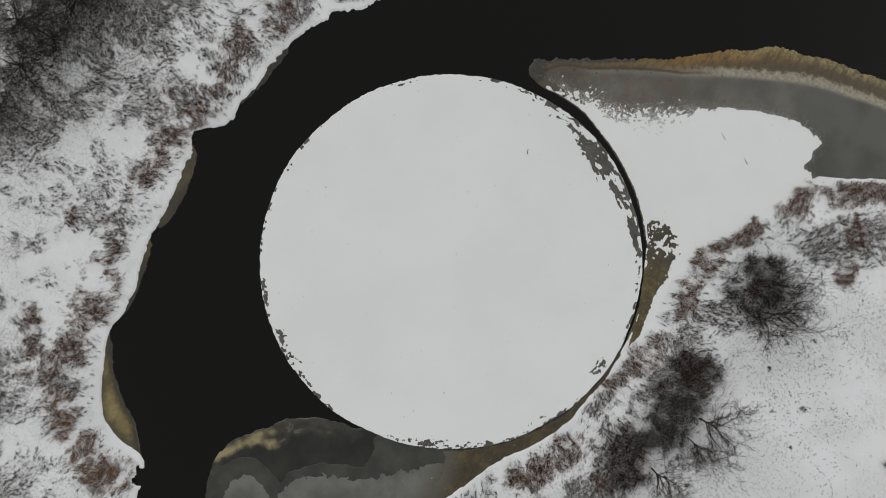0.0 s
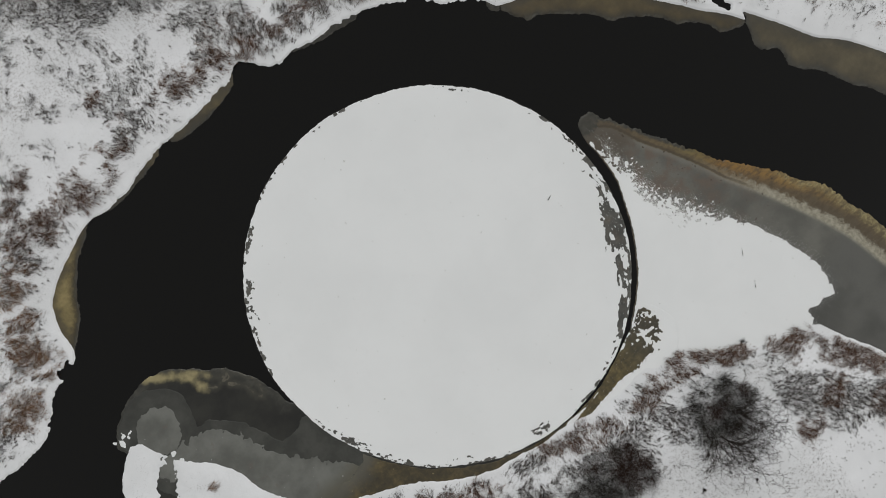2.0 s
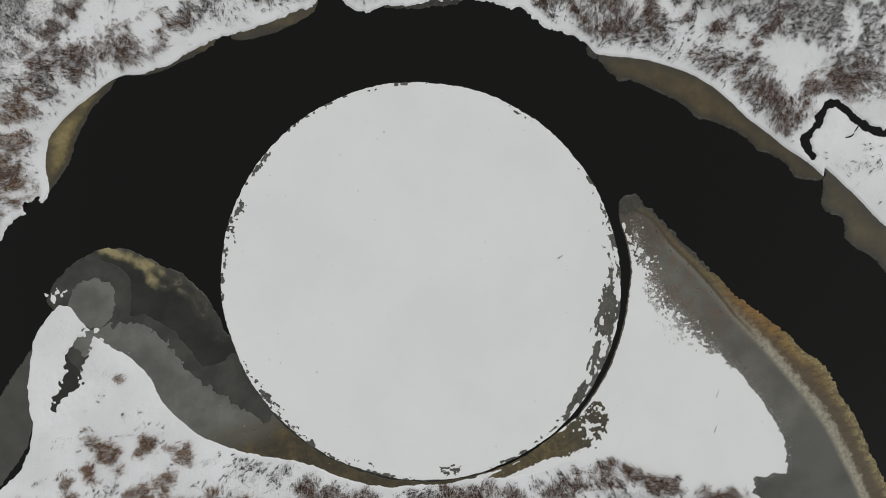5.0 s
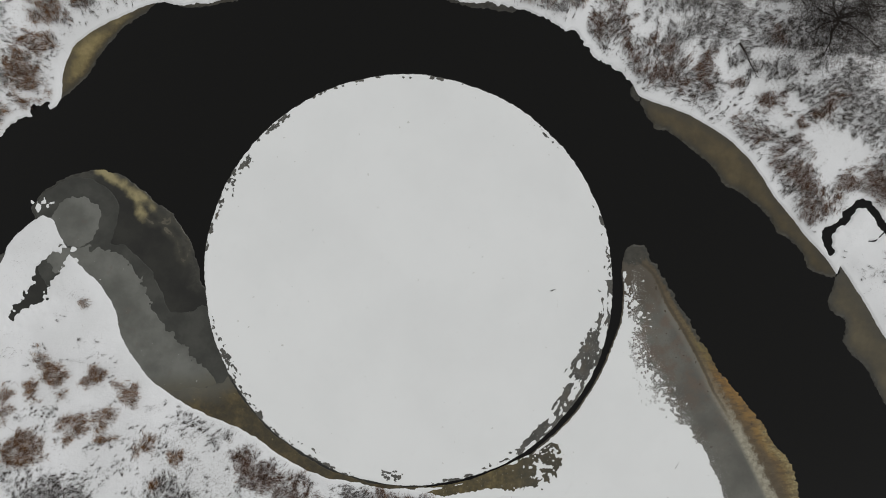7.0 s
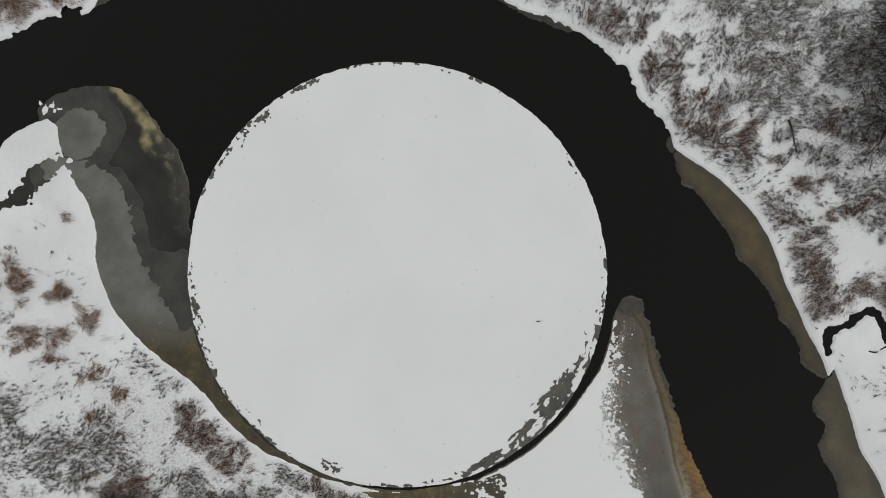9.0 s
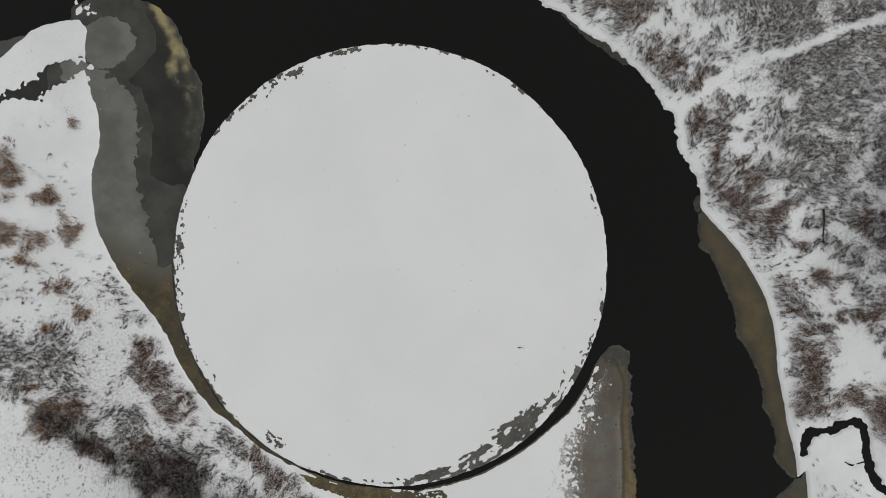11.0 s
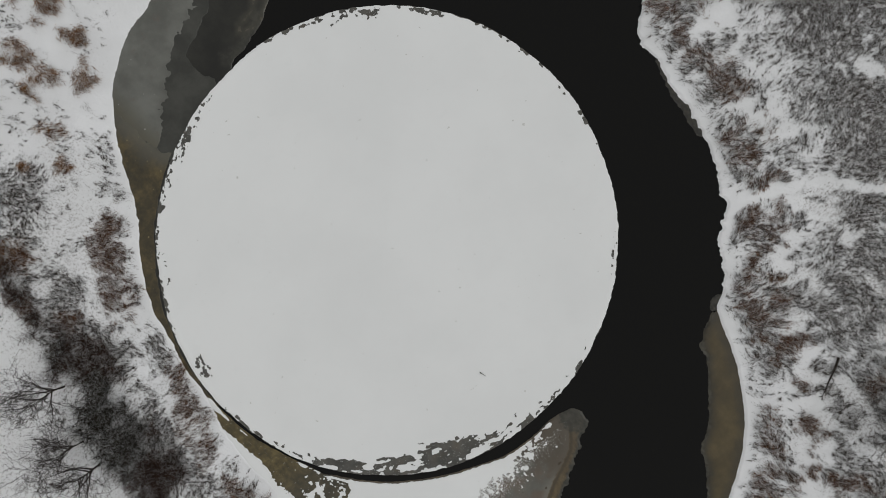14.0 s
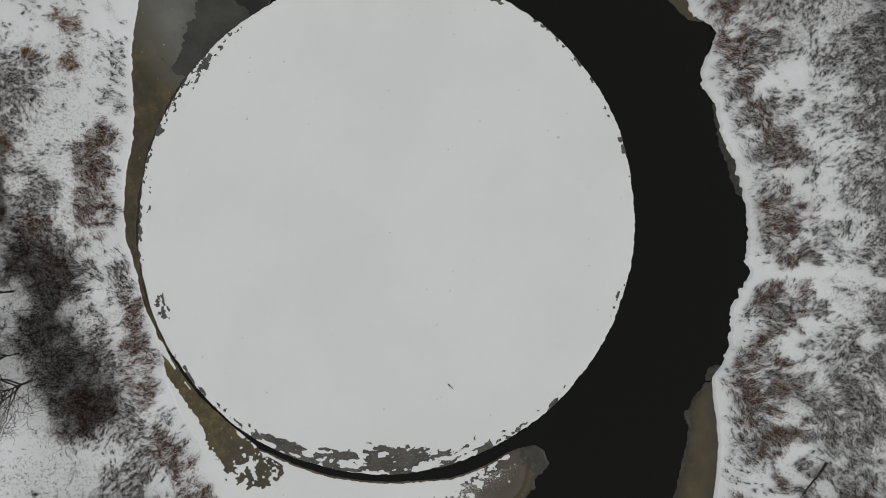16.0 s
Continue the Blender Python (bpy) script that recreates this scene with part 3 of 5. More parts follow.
def shore_distance(x, y):
    """Metres inland of the water's edge, negative over the river."""
    d = -signed(x, y, RIVER_RING)
    ragged = ((fbm(x, y, 3.2, 3, 2) - 0.5) * 1.5 + (fbm(x, y, 1.3, 2, 6) - 0.5) * 0.9) * np.exp(-np.abs(d) / 4.0) + (fbm(x, y, 0.75, 2, 9) - 0.5) * 0.7 * np.exp(-np.abs(d) / 1.5)
    north = distance(x, y, NORTH_LINE) < distance(x, y, SOUTH_LINE)
    for a, b in (((-81, 42), (-58, 62)), ((55, 40), (95, 3)), ((97, 0), (115, -25))):
        ragged = ragged * (1 - 0.75 * step(-distance(x, y, np.array([a, b])), -9, -5))
    d = d + np.where(north, ragged, ragged * 0.45)
    along = np.hypot(x - CENTRE.x, y - CENTRE.y) - disc_radius(np.arctan2(y - CENTRE.y, x - CENTRE.x)) - 0.35
    d = np.minimum(d, along)
    wide = 0.05 + 1.5 * fbm(x, y, 2.0, 4, 5) + 0.9 * (fbm(x, y, 0.9, 2, 8) - 0.5)
    d = np.minimum(d, distance(x, y, CREEK_LINE) - wide)
    d = np.minimum(d, distance(x, y, RUNNEL_LINE) - 0.55 * fbm(x, y, 1.2, 3, 7) + 0.12)
    t = np.clip((x + 89) / 14, 0, 1)
    d = np.minimum(d, (distance(x, y, CRACK_LINE) - 2.0 * np.sin(math.pi * np.clip(t, 0.08, 0.92)) ** 0.7 - 2.6 * (fbm(x, y, 2.6, 3, 3) - 0.55) - 2.2 * (fbm(x, y, 0.9, 2, 4) - 0.5)) * 0.8)
    pit = np.minimum(np.hypot(x + 81.6, y - 38.0), np.hypot(x + 84.0, y - 37.2)) - 1.0 - 3.2 * (fbm(x, y, 1.5, 3, 9) - 0.45)
    return np.minimum(d, np.where(np.hypot(x + 82.5, y - 37.8) < 4, pit, 99)), north


# ---------------------------------------------------------------- mesh helpers


def mesh_from(name, verts, faces, material, smooth=False, attrs=None):
    me = bpy.data.meshes.new(name)
    me.from_pydata(verts, [], faces)
    me.materials.append(material)
    if smooth:
        me.polygons.foreach_set("use_smooth", [True] * len(me.polygons))
    for key, values in (attrs or {}).items():
        me.attributes.new(key, "FLOAT", "POINT").data.foreach_set("value", np.asarray(values, dtype=np.float32))
    return me


def mesh_arrays(name, verts, corners, sizes, material, smooth=False):
    """A mesh from arrays: corner indices and the number of corners of each face."""
    me = bpy.data.meshes.new(name)
    sizes = np.asarray(sizes, dtype=np.int32)
    me.vertices.add(len(verts))
    me.vertices.foreach_set("co", np.asarray(verts, dtype=np.float32).ravel())
    me.loops.add(len(corners))
    me.loops.foreach_set("vertex_index", np.asarray(corners, dtype=np.int32))
    me.polygons.add(len(sizes))
    me.polygons.foreach_set("loop_start", np.concatenate([[0], np.cumsum(sizes)[:-1]]).astype(np.int32))
    me.materials.append(material)
    me.update(calc_edges=True)
    if smooth:
        me.polygons.foreach_set("use_smooth", [True] * len(me.polygons))
    return me


def part(name, me, parent, label=""):
    ob = new(name, me)
    ob.parent = parent
    return tagged(ob, label)


def ragged_ring(points, gap=0.4, amp=0.5, size=2.0, seed=0, out=0.0):
    """A closed outline with an uneven edge."""
    ring = curve(points, gap, True)
    tangent = np.roll(ring, -1, axis=0) - np.roll(ring, 1, axis=0)
    tangent /= np.linalg.norm(tangent, axis=1)[:, None] + 1e-9
    push = (fbm(ring[:, 0], ring[:, 1], size, 4, seed) - 0.5) * 2 * (amp(ring[:, 0], ring[:, 1]) if callable(amp) else amp)
    turn = np.sign(np.sum(ring[:, 0] * np.roll(ring[:, 1], -1) - np.roll(ring[:, 0], -1) * ring[:, 1]))
    push = push - turn * out
    return ring + np.stack([-tangent[:, 1], tangent[:, 0]], axis=1) * push[:, None]


def plate(name, ring, top, thick, cell, material, measures, relief=None):
    """A plate of ice with the given outline, its top finely divided."""
    from mathutils import geometry
    x0, y0 = ring.min(axis=0)
    x1, y1 = ring.max(axis=0)
    gx, gy = np.meshgrid(np.arange(x0, x1, cell), np.arange(y0, y1, cell))
    rng = np.random.default_rng(len(ring))
    gx, gy = (gx + rng.uniform(-0.2, 0.2, gx.shape) * cell).ravel(), (gy + rng.uniform(-0.2, 0.2, gy.shape) * cell).ravel()
    keep = inside(gx, gy, ring)
    gx, gy = gx[keep], gy[keep]
    keep = distance(gx, gy, ring, True) > cell * 0.45
    pts = [Vector(p) for p in ring] + [Vector(p) for p in zip(gx[keep], gy[keep])]
    n = len(ring)
    v, e, f, ov, oe, of = geometry.delaunay_2d_cdt(pts, [(i, (i + 1) % n) for i in range(n)], [], 1, 1e-5)
    xy = np.array([tuple(p) for p in v])
    z = np.full(len(xy), top) + (relief(xy[:, 0], xy[:, 1]) if relief else 0)
    faces = [tuple(t) for t in f]
    out = []
    for t in faces:
        a, b, c = xy[t[0]], xy[t[1]], xy[t[2]]
        out.append(t if (b[0] - a[0]) * (c[1] - a[1]) - (b[1] - a[1]) * (c[0] - a[0]) > 0 else t[::-1])
    count = {}
    for t in out:
        for i in range(len(t)):
            count[(t[i], t[(i + 1) % len(t)])] = 1
    rim = [k for k in count if (k[1], k[0]) not in count]
    verts = [(x, y, h) for (x, y), h in zip(xy, z)]
    low = {}
    for a, b in rim:
        for k in (a, b):
            if k not in low:
                low[k] = len(verts)
                verts.append((xy[k][0], xy[k][1], top - thick))
        out.append((b, a, low[a], low[b]))
    full = np.array([p[:2] for p in verts])
    return mesh_from(name, verts, out, material, True, {key: fn(full[:, 0], full[:, 1]) for key, fn in measures.items()})


def cut_layer(name, x, y, z, tris, s, low, material, measures=None):
    """A layer over triangles, kept where s is positive, with a small step down at its edge."""
    pts = np.stack([x, y, z], axis=1)
    good = s[tris] > 0
    count = good.sum(axis=1)
    full = tris[count == 3]
    verts, corners, sizes, n = [pts], [full.ravel()], [np.full(len(full), 3)], len(pts)
    for many in (1, 2):
        t = tris[count == many]
        if not len(t):
            continue
        g = s[t] > 0
        k = np.argmax(g if many == 1 else ~g, axis=1)
        i = np.arange(len(t))
        a, b, c = t[i, k], t[i, (k + 1) % 3], t[i, (k + 2) % 3]
        p = pts[a] + (pts[b] - pts[a]) * (s[a] / (s[a] - s[b]))[:, None]
        q = pts[a] + (pts[c] - pts[a]) * (s[a] / (s[a] - s[c]))[:, None]
        pl, ql = p.copy(), q.copy()
        pl[:, 2], ql[:, 2] = low, low
        m = len(t)
        ip, iq, il, im = n + i, n + m + i, n + 2 * m + i, n + 3 * m + i
        verts += [p, q, pl, ql]
        n += 4 * m
        if many == 1:
            corners.append(np.stack([a, ip, iq], axis=1).ravel())
            sizes.append(np.full(m, 3))
            corners.append(np.stack([iq, ip, il, im], axis=1).ravel())
        else:
            corners.append(np.stack([ip, b, c, iq], axis=1).ravel())
            sizes.append(np.full(m, 4))
            corners.append(np.stack([ip, iq, im, il], axis=1).ravel())
        sizes.append(np.full(m, 4))
    verts, corners, sizes = np.vstack(verts), np.concatenate(corners), np.concatenate(sizes)
    used, corners = np.unique(corners, return_inverse=True)
    verts = verts[used]
    me = mesh_arrays(name, verts, corners, sizes, material)
    for key, fn in (measures or {}).items():
        me.attributes.new(key, "FLOAT", "POINT").data.foreach_set("value", fn(verts[:, 0], verts[:, 1]).astype(np.float32))
    return me


def net(x0, x1, y0, y1, cell):
    """A net of triangles over a rectangle."""
    gx, gy = np.meshgrid(np.arange(x0, x1, cell), np.arange(y0, y1, cell))
    ny, nx = gx.shape
    i = (np.arange(ny - 1)[:, None] * nx + np.arange(nx - 1)[None, :]).ravel()
    tris = np.concatenate([np.stack([i, i + 1, i + nx + 1], axis=1), np.stack([i, i + nx + 1, i + nx], axis=1)])
    return gx.ravel(), gy.ravel(), tris


# ---------------------------------------------------------------- ground, one sheet to the horizon


def axis(lo, hi, cell):
    core = np.arange(lo, hi + 1e-6, cell)
    grow, w, x = [], cell, hi
    while x < 2600:
        w *= 1.35
        x += w
        grow.append(x)
    left, w, x = [], cell, lo
    while x > -2600:
        w *= 1.35
        x -= w
        left.append(x)
    return np.array(left[::-1] + list(core) + grow)


def trail(x, y):
    """One on the trodden path through the weeds."""
    return step(-distance(x, y, TRAIL_LINE) + (fbm(x, y, 2.5, 2, 5) - 0.5) * 1.4, -1.7, -0.5)


def terrain(x, y):
    """Height, plant litter and distance from the water of the ground."""
    d, north = shore_distance(x, y)
    soft = step(-distance(x, y, np.array([(58.0, -62.0), (42.8, -55.6), (30.0, -47.6)])), -9, -3)
    rise = np.where(north, 1.3, 0.55) * (1 - 0.6 * soft)
    lip = np.where(north, 0.34, 0.16) * (1 - 0.9 * soft)
    land = step(d, 0.0, 3.0)
    h = np.where(d < 0, np.maximum(d, -1.3), lip * step(d, 0.0, 0.45)) + rise * (1 - np.exp(-np.maximum(d - 0.3, 0) / 6.0))
    lumps = (fbm(x, y, 2.2, 3, 4) - 0.5) * 0.4 + (fbm(x, y, 14, 3, 6) - 0.5) * 0.9
    field = step(-(y + 74 - 0.22 * np.abs(x)), 0, 6)
    h = h + land * lumps * np.where(north, 1.0, 0.45 - 0.3 * field)
    h = h + step(np.hypot(x, y), 250, 1800) * 6 * fbm(x, y, 300, 2, 1)
    patchy = step(fbm(x, y, 11, 4, 1) + 0.16 * step(d, 16, 34), 0.40, 0.60)
    patchy = np.maximum(patchy, blobs(x, y, DARK_NORTH, 0.5))
    patchy = np.maximum(patchy, 0.9 * blobs(x, y, HAZE, 0.4)) * (1 - trail(x, y)) * (1 - 0.55 * blobs(x, y, THIN, 0.5))
    litter = patchy * step(d, 3.0, 8.0) * (0.55 + 0.45 * step(d, 14, 34)) * (1 - blobs(x, y, BALD))
    south = np.maximum(blobs(x, y, DARK, 0.5) * 0.7, np.maximum(0.55 * blobs(x, y, THICKET, 0.4), 0.5 * np.maximum(blobs(x, y, RUST_WEST), blobs(x, y, RUST_SOUTH))))
    south = np.maximum(south, 0.5 * step(fbm(x, y, 9, 4, 1), 0.40, 0.58) * step(d, 2.5, 6) * step(x, -62, -50) * (1 - field))
    south = np.maximum(south, 0.42 * field * step(fbm(x, y, 14, 3, 2), 0.30, 0.6))
    bits = 0.13 * step(d, 0.7, 2.0) * step(fbm(x, y, 4, 3, 5), 0.36, 0.52)
    litter, south = np.maximum(litter, bits), np.maximum(south, bits * (1 - field))
    return h, land * np.where(north, litter, south), d


def build_ground():
    """A coarse net over the land, four times finer along the water's edge."""
    cell, k = 0.9, 4
    xs, ys = axis(-124, 132, cell), axis(-120, 128, cell)
    nx, ny = len(xs), len(ys)
    gx, gy = np.meshgrid(xs, ys)
    x, y = gx.ravel(), gy.ravel()
    h, litter, d = terrain(x, y)
    corner = (np.arange(ny - 1)[:, None] * nx + np.arange(nx - 1)[None, :]).ravel()
    near = np.abs(d) < 2.5
    fine = near[corner] | near[corner + 1] | near[corner + nx] | near[corner + nx + 1]
    small = np.abs(np.diff(xs) - cell) < 1e-6
    small_y = np.abs(np.diff(ys) - cell) < 1e-6
    fine &= small[corner % nx] & small_y[corner // nx]
    i = corner[~fine]
    corners = np.stack([i, i + 1, i + nx + 1, i + nx], axis=1).ravel()
    sizes = [np.full(len(i), 4)]
    # fine net
    f = corner[fine]
    col, row = f % nx, f // nx
    wide = (nx - 1) * k + 1
    quads, ids = [], []
    for a in range(k):
        for b in range(k):
            p = (row * k + b) * wide + col * k + a
            quads.append(np.stack([p, p + 1, p + wide + 1, p + wide], axis=1))
    quads = np.concatenate(quads)
    ids, quads = np.unique(quads, return_inverse=True)
    fc, fr = ids % wide, ids // wide
    c0, r0 = np.minimum(fc // k, nx - 2), np.minimum(fr // k, ny - 2)
    u, v = (fc - c0 * k) / k, (fr - r0 * k) / k
    fx, fy = xs[c0] * (1 - u) + xs[c0 + 1] * u, ys[r0] * (1 - v) + ys[r0 + 1] * v
    hh = h.reshape(ny, nx)
    flat = (hh[r0, c0] * (1 - u) + hh[r0, c0 + 1] * u) * (1 - v) + (hh[r0 + 1, c0] * (1 - u) + hh[r0 + 1, c0 + 1] * u) * v
    fh, fl, fd = terrain(fx, fy)
    fh = flat + (fh - flat) * step(-np.abs(fd), -1.5, -0.7)
    shared = (fc % k == 0) & (fr % k == 0)
    number = np.where(shared, (fr // k) * nx + fc // k, 0)
    number[~shared] = len(x) + np.arange((~shared).sum())
    h[number[shared]] = fh[shared]
    verts = np.vstack([np.stack([x, y, h], axis=1), np.stack([fx, fy, fh], axis=1)[~shared]])
    litter = np.concatenate([litter, fl[~shared]])
    corners = np.concatenate([corners, number[quads.reshape(-1, 4)].ravel()])
    sizes.append(np.full(len(corners) // 4 - len(i), 4))
    me = mesh_arrays("ground", verts, corners, np.concatenate(sizes), M_GROUND, True)
    me.attributes.new("litter", "FLOAT", "POINT").data.foreach_set("value", litter.astype(np.float32))
    me.attributes.new("height", "FLOAT", "POINT").data.foreach_set("value", verts[:, 2].astype(np.float32))
    tagged(new("ground", me), "snow-covered river banks and field with withered plants", "ground", kind="structure")
    return xs, ys, h.reshape(ny, nx)


GX, GY, GH = build_ground()


def ground_z(x, y):
    """Height of the ground sheet."""
    i = np.clip(np.searchsorted(GX, x) - 1, 0, len(GX) - 2)
    j = np.clip(np.searchsorted(GY, y) - 1, 0, len(GY) - 2)
    a, b = (x - GX[i]) / (GX[i + 1] - GX[i]), (y - GY[j]) / (GY[j + 1] - GY[j])
    return (GH[j, i] * (1 - a) + GH[j, i + 1] * a) * (1 - b) + (GH[j + 1, i] * (1 - a) + GH[j + 1, i + 1] * a) * b


bm = bmesh.new()
bmesh.ops.create_grid(bm, x_segments=40, y_segments=40, size=300)
me = bpy.data.meshes.new("water")
bm.to_mesh(me)
bm.free()
me.materials.append(M_WATER)
tagged(new("water", me), "still black river water", "water", kind="structure")

# ---------------------------------------------------------------- the ice disc
# bare band on the rim: angle, middle and half width in metres from the rim
BAND = [(-66, 0.7, -0.5), (-60, 0.8, 0.0), (-54, 1.0, 0.5), (-48, 1.5, 0.9), (-42, 2.1, 1.3), (-36, 2.5, 1.7), (-30, 2.7, 2.1), (-24, 2.7, 2.1), (-18, 2.3, 1.8), (-12, 1.7, 1.2), (-6, 1.0, 0.75), (0, 0.7, 0.5), (5, 0.55, 0.35), (10, 0.45, 0.1), (16, 0.4, -0.2), (22, 0.4, -0.6)]
# smaller bare spots: angle, spread in metres, distance from the rim, half width
SPOTS = [(130.6, 3.0, 0.7, 0.55), (134, 2.0, 0.4, 0.35), (145, 1.9, 1.5, 0.75), (150.5, 2.2, 0.9, 0.9), (153.5, 1.5, 2.0, 0.6), (161, 2.2, 0.8, 0.6), (166, 1.2, 0.4, 0.4), (171, 1.0, 0.3, 0.3), (196, 2.0, 0.5, 0.45),
         (203, 3.2, 0.9, 1.0), (207, 1.8, 1.3, 0.7), (212, 3.0, 0.6, 0.8), (217, 1.5, 0.3, 0.35), (223, 2.0, 0.4, 0.5), (232, 2.6, 0.3, 0.45), (238, 1.6, 1.6, 0.45), (252, 3.0, 0.2, 0.4), (265.8, 2.2, 1.9, 0.85), (46, 1.6, 1.0, 0.4), (50, 1.2, 0.9, 0.3)]
RIM_BITS = [(105, 3, 0.2, 0.35), (81, 3, 0.3, 0.4), (92, 1.5, 0.8, 0.3), (115, 2, 0.2, 0.3), (285, 3, 0.3, 0.35), (295, 2, 0.8, 0.35), (245, 2, 0.2, 0.4), (278, 2, 0.2, 0.3)]


def build_disc():
    """The disc: an ice plate and the snow on it, torn open along the rim."""
    disc = new("ice_disc")
    spokes = 1900
    steps = np.concatenate([[0.02], np.arange(0.12, 9.0, 0.16), [10, 12, 15, 19, 24, 30, 37, 44.8]])
    a = np.arange(spokes) * 2 * math.pi / spokes
    wob = (fbm(np.cos(a) * 46, np.sin(a) * 46, 1.2, 3, 3) - 0.5) * 0.35 + (fbm(np.cos(a) * 46, np.sin(a) * 46, 9, 2, 5) - 0.5) * 0.5
    edge = disc_radius(a) + wob
    # plate
    v = [(CENTRE.x + math.cos(t) * r, CENTRE.y + math.sin(t) * r, z) for z in (0.17, -0.25) for t, r in zip(a, edge)]
    v += [(CENTRE.x + math.cos(t) * (r - 9), CENTRE.y + math.sin(t) * (r - 9), 0.17) for t, r in zip(a, edge)]
    faces = []
    for i in range(spokes):
        j = (i + 1) % spokes
        faces += [(i, spokes + i, spokes + j, j), (2 * spokes + i, i, j, 2 * spokes + j)]
    faces.append(tuple(range(2 * spokes, 3 * spokes)))
    part("ice_plate", mesh_from("ice_plate", v, faces, M_DISC_ICE), disc, "bare grey-brown ice at the rim")
    # snow
    rim, ang = np.meshgrid(steps, a, indexing="ij")
    r = edge[None, :] - rim
    x, y = (CENTRE.x + np.cos(ang) * r).ravel(), (CENTRE.y + np.sin(ang) * r).ravel()
    rim, deg = rim.ravel(), np.degrees(ang).ravel()
    off = (deg + 180) % 360 - 180
    at, mid, half = (np.array(k) for k in zip(*BAND))
    along = np.radians(deg) * 46
    tear = (fbm(along * 0.42, rim, 1.4, 4, 3) - 0.5) * 4.2 + (fbm(along * 0.5, rim, 0.8, 2, 6) - 0.5) * 2.0 + 0.25
    fine = (fbm(along * 0.7, rim, 0.55, 3, 8) - 0.5) * 1.5
    bare = np.interp(off, at, half, left=-2, right=-2) - np.abs(rim - np.interp(off, at, mid)) * 1.1 + tear + fine * 1.2
    bare = np.minimum(bare, (0.59 - fbm(along * 0.5, rim * 1.1, 1.2, 3, 9)) * 11)
    for spot, spread, middle, wide in SPOTS + RIM_BITS:
        gap = ((deg - spot + 180) % 360 - 180) * 0.8
        bare = np.maximum(bare, wide * 1.15 - np.hypot(gap / spread * wide, (rim - middle) * 1.15) + (tear * 0.2 + fine * 3.4 - 0.15 if middle > 1.4 else tear * 0.4 + fine * 2.7 - 0.1) * (0.35 + 0.5 * wide) - 0.25)
    bare = np.where(rim > 8.2, -3, bare)
    lip = rim - 0.04 - 0.2 * np.maximum(fbm(along, rim * 0, 2.0, 3, 7) - 0.52, 0) * 2.2
    s = np.minimum(-bare, lip)
    z = 0.22 + 0.04 * np.exp(-((rim - 0.7) / 0.6) ** 2) - 0.03 * np.exp(-rim / 0.2)
    rows = len(steps)
    i = (np.arange(rows - 1)[:, None] * spokes + np.arange(spokes)[None, :]).ravel()
    j = (np.arange(rows - 1)[:, None] * spokes + (np.arange(spokes)[None, :] + 1) % spokes).ravel()
    tris = np.concatenate([np.stack([i, j, j + spokes], axis=1), np.stack([i, j + spokes, i + spokes], axis=1)])
    x, y, z, s = np.append(x, CENTRE.x), np.append(y, CENTRE.y), np.append(z, 0.22), np.append(s, 3.0)
    last = (rows - 1) * spokes + np.arange(spokes)
    tris = np.concatenate([tris, np.stack([last, np.roll(last, -1), np.full(spokes, len(x) - 1)], axis=1)])
    part("snow_cover", cut_layer("snow_cover", x, y, z, tris, s, 0.171, M_DISC), disc, "white snow torn open along the rim")
    return tagged(disc, "huge round floating ice disc under white snow", "ice disc")


build_disc()

# ---------------------------------------------------------------- the spit: snowy ice with an amber apron
APRON = [(47.3, 4.9), (47.8, 6.8), (49.6, 8.0), (52.0, 7.7), (53.0, 5.0), (54.8, 3.3), (56.2, 0.6), (58.2, -2.5), (59.7, -5.8), (62.0, -9.0), (64.0, -12.8), (66.2, -16.0), (67.5, -18.8), (70.2, -22.0), (72.3, -24.6),
         (74.6, -27.3), (78.0, -31.7), (79.5, -34.2), (80.8, -36.9), (83.3, -38.9), (84.8, -41.9), (85.9, -47.2), (87.2, -50.6), (88.4, -55.0), (89.2, -60.4), (90.8, -67.4), (95, -90), (104, -140)]
SPIT_LAND = [(84, -142), (74, -98), (66, -80), (58, -67), (50, -62), (40, -57), (32, -52), (26, -47), (25.0, -41.0), (28.2, -37.2), (32.3, -33.7), (37.0, -28.6), (41.8, -20.9), (45.4, -12.6), (46.7, -8.4), (47.2, -3.0), (46.9, 2.4)]
OCHRE_LINE = curve([(49.5, 4.5), (53.6, 1.2), (56.5, -5.2), (59.7, -10.4), (62.0, -14.6), (64.6, -19.6), (66.6, -24.2), (68.8, -28.0), (71.5, -32.6), (73.8, -36.9), (76.4, -42.1), (78.9, -47.5), (81.1, -53.1), (82.4, -57.9), (83.3, -62.4), (84.6, -68.0), (88, -90), (96, -140)], 1.0)
SNOW_RING = curve([(47.0, 2.5), (48.6, -3.6), (49.8, -9.9), (51.4, -17.2), (55.4, -24.1), (59.6, -30.5), (64.8, -37.4), (67.9, -43.2), (70.3, -50.1), (71.2, -57.7), (69.8, -61.4), (66, -61.6), (62.6, -61.0), (60, -65), (40, -64), (22, -52), (22, -42), (27, -37), (35, -28), (40.5, -20), (44.5, -10)], 1.0, True)
PATCH = [(18.3, -42.3), (22.8, -40.3), (27.6, -38.0), (31.6, -35.4), (34.6, -37.0), (36.5, -43.0), (33.0, -48.6), (25.0, -49.6), (16.0, -50.0), (6.0, -49.6), (1.0, -47.6), (1.6, -46.1), (4.3, -45.9), (9.1, -45.2), (13.8, -44.1)]
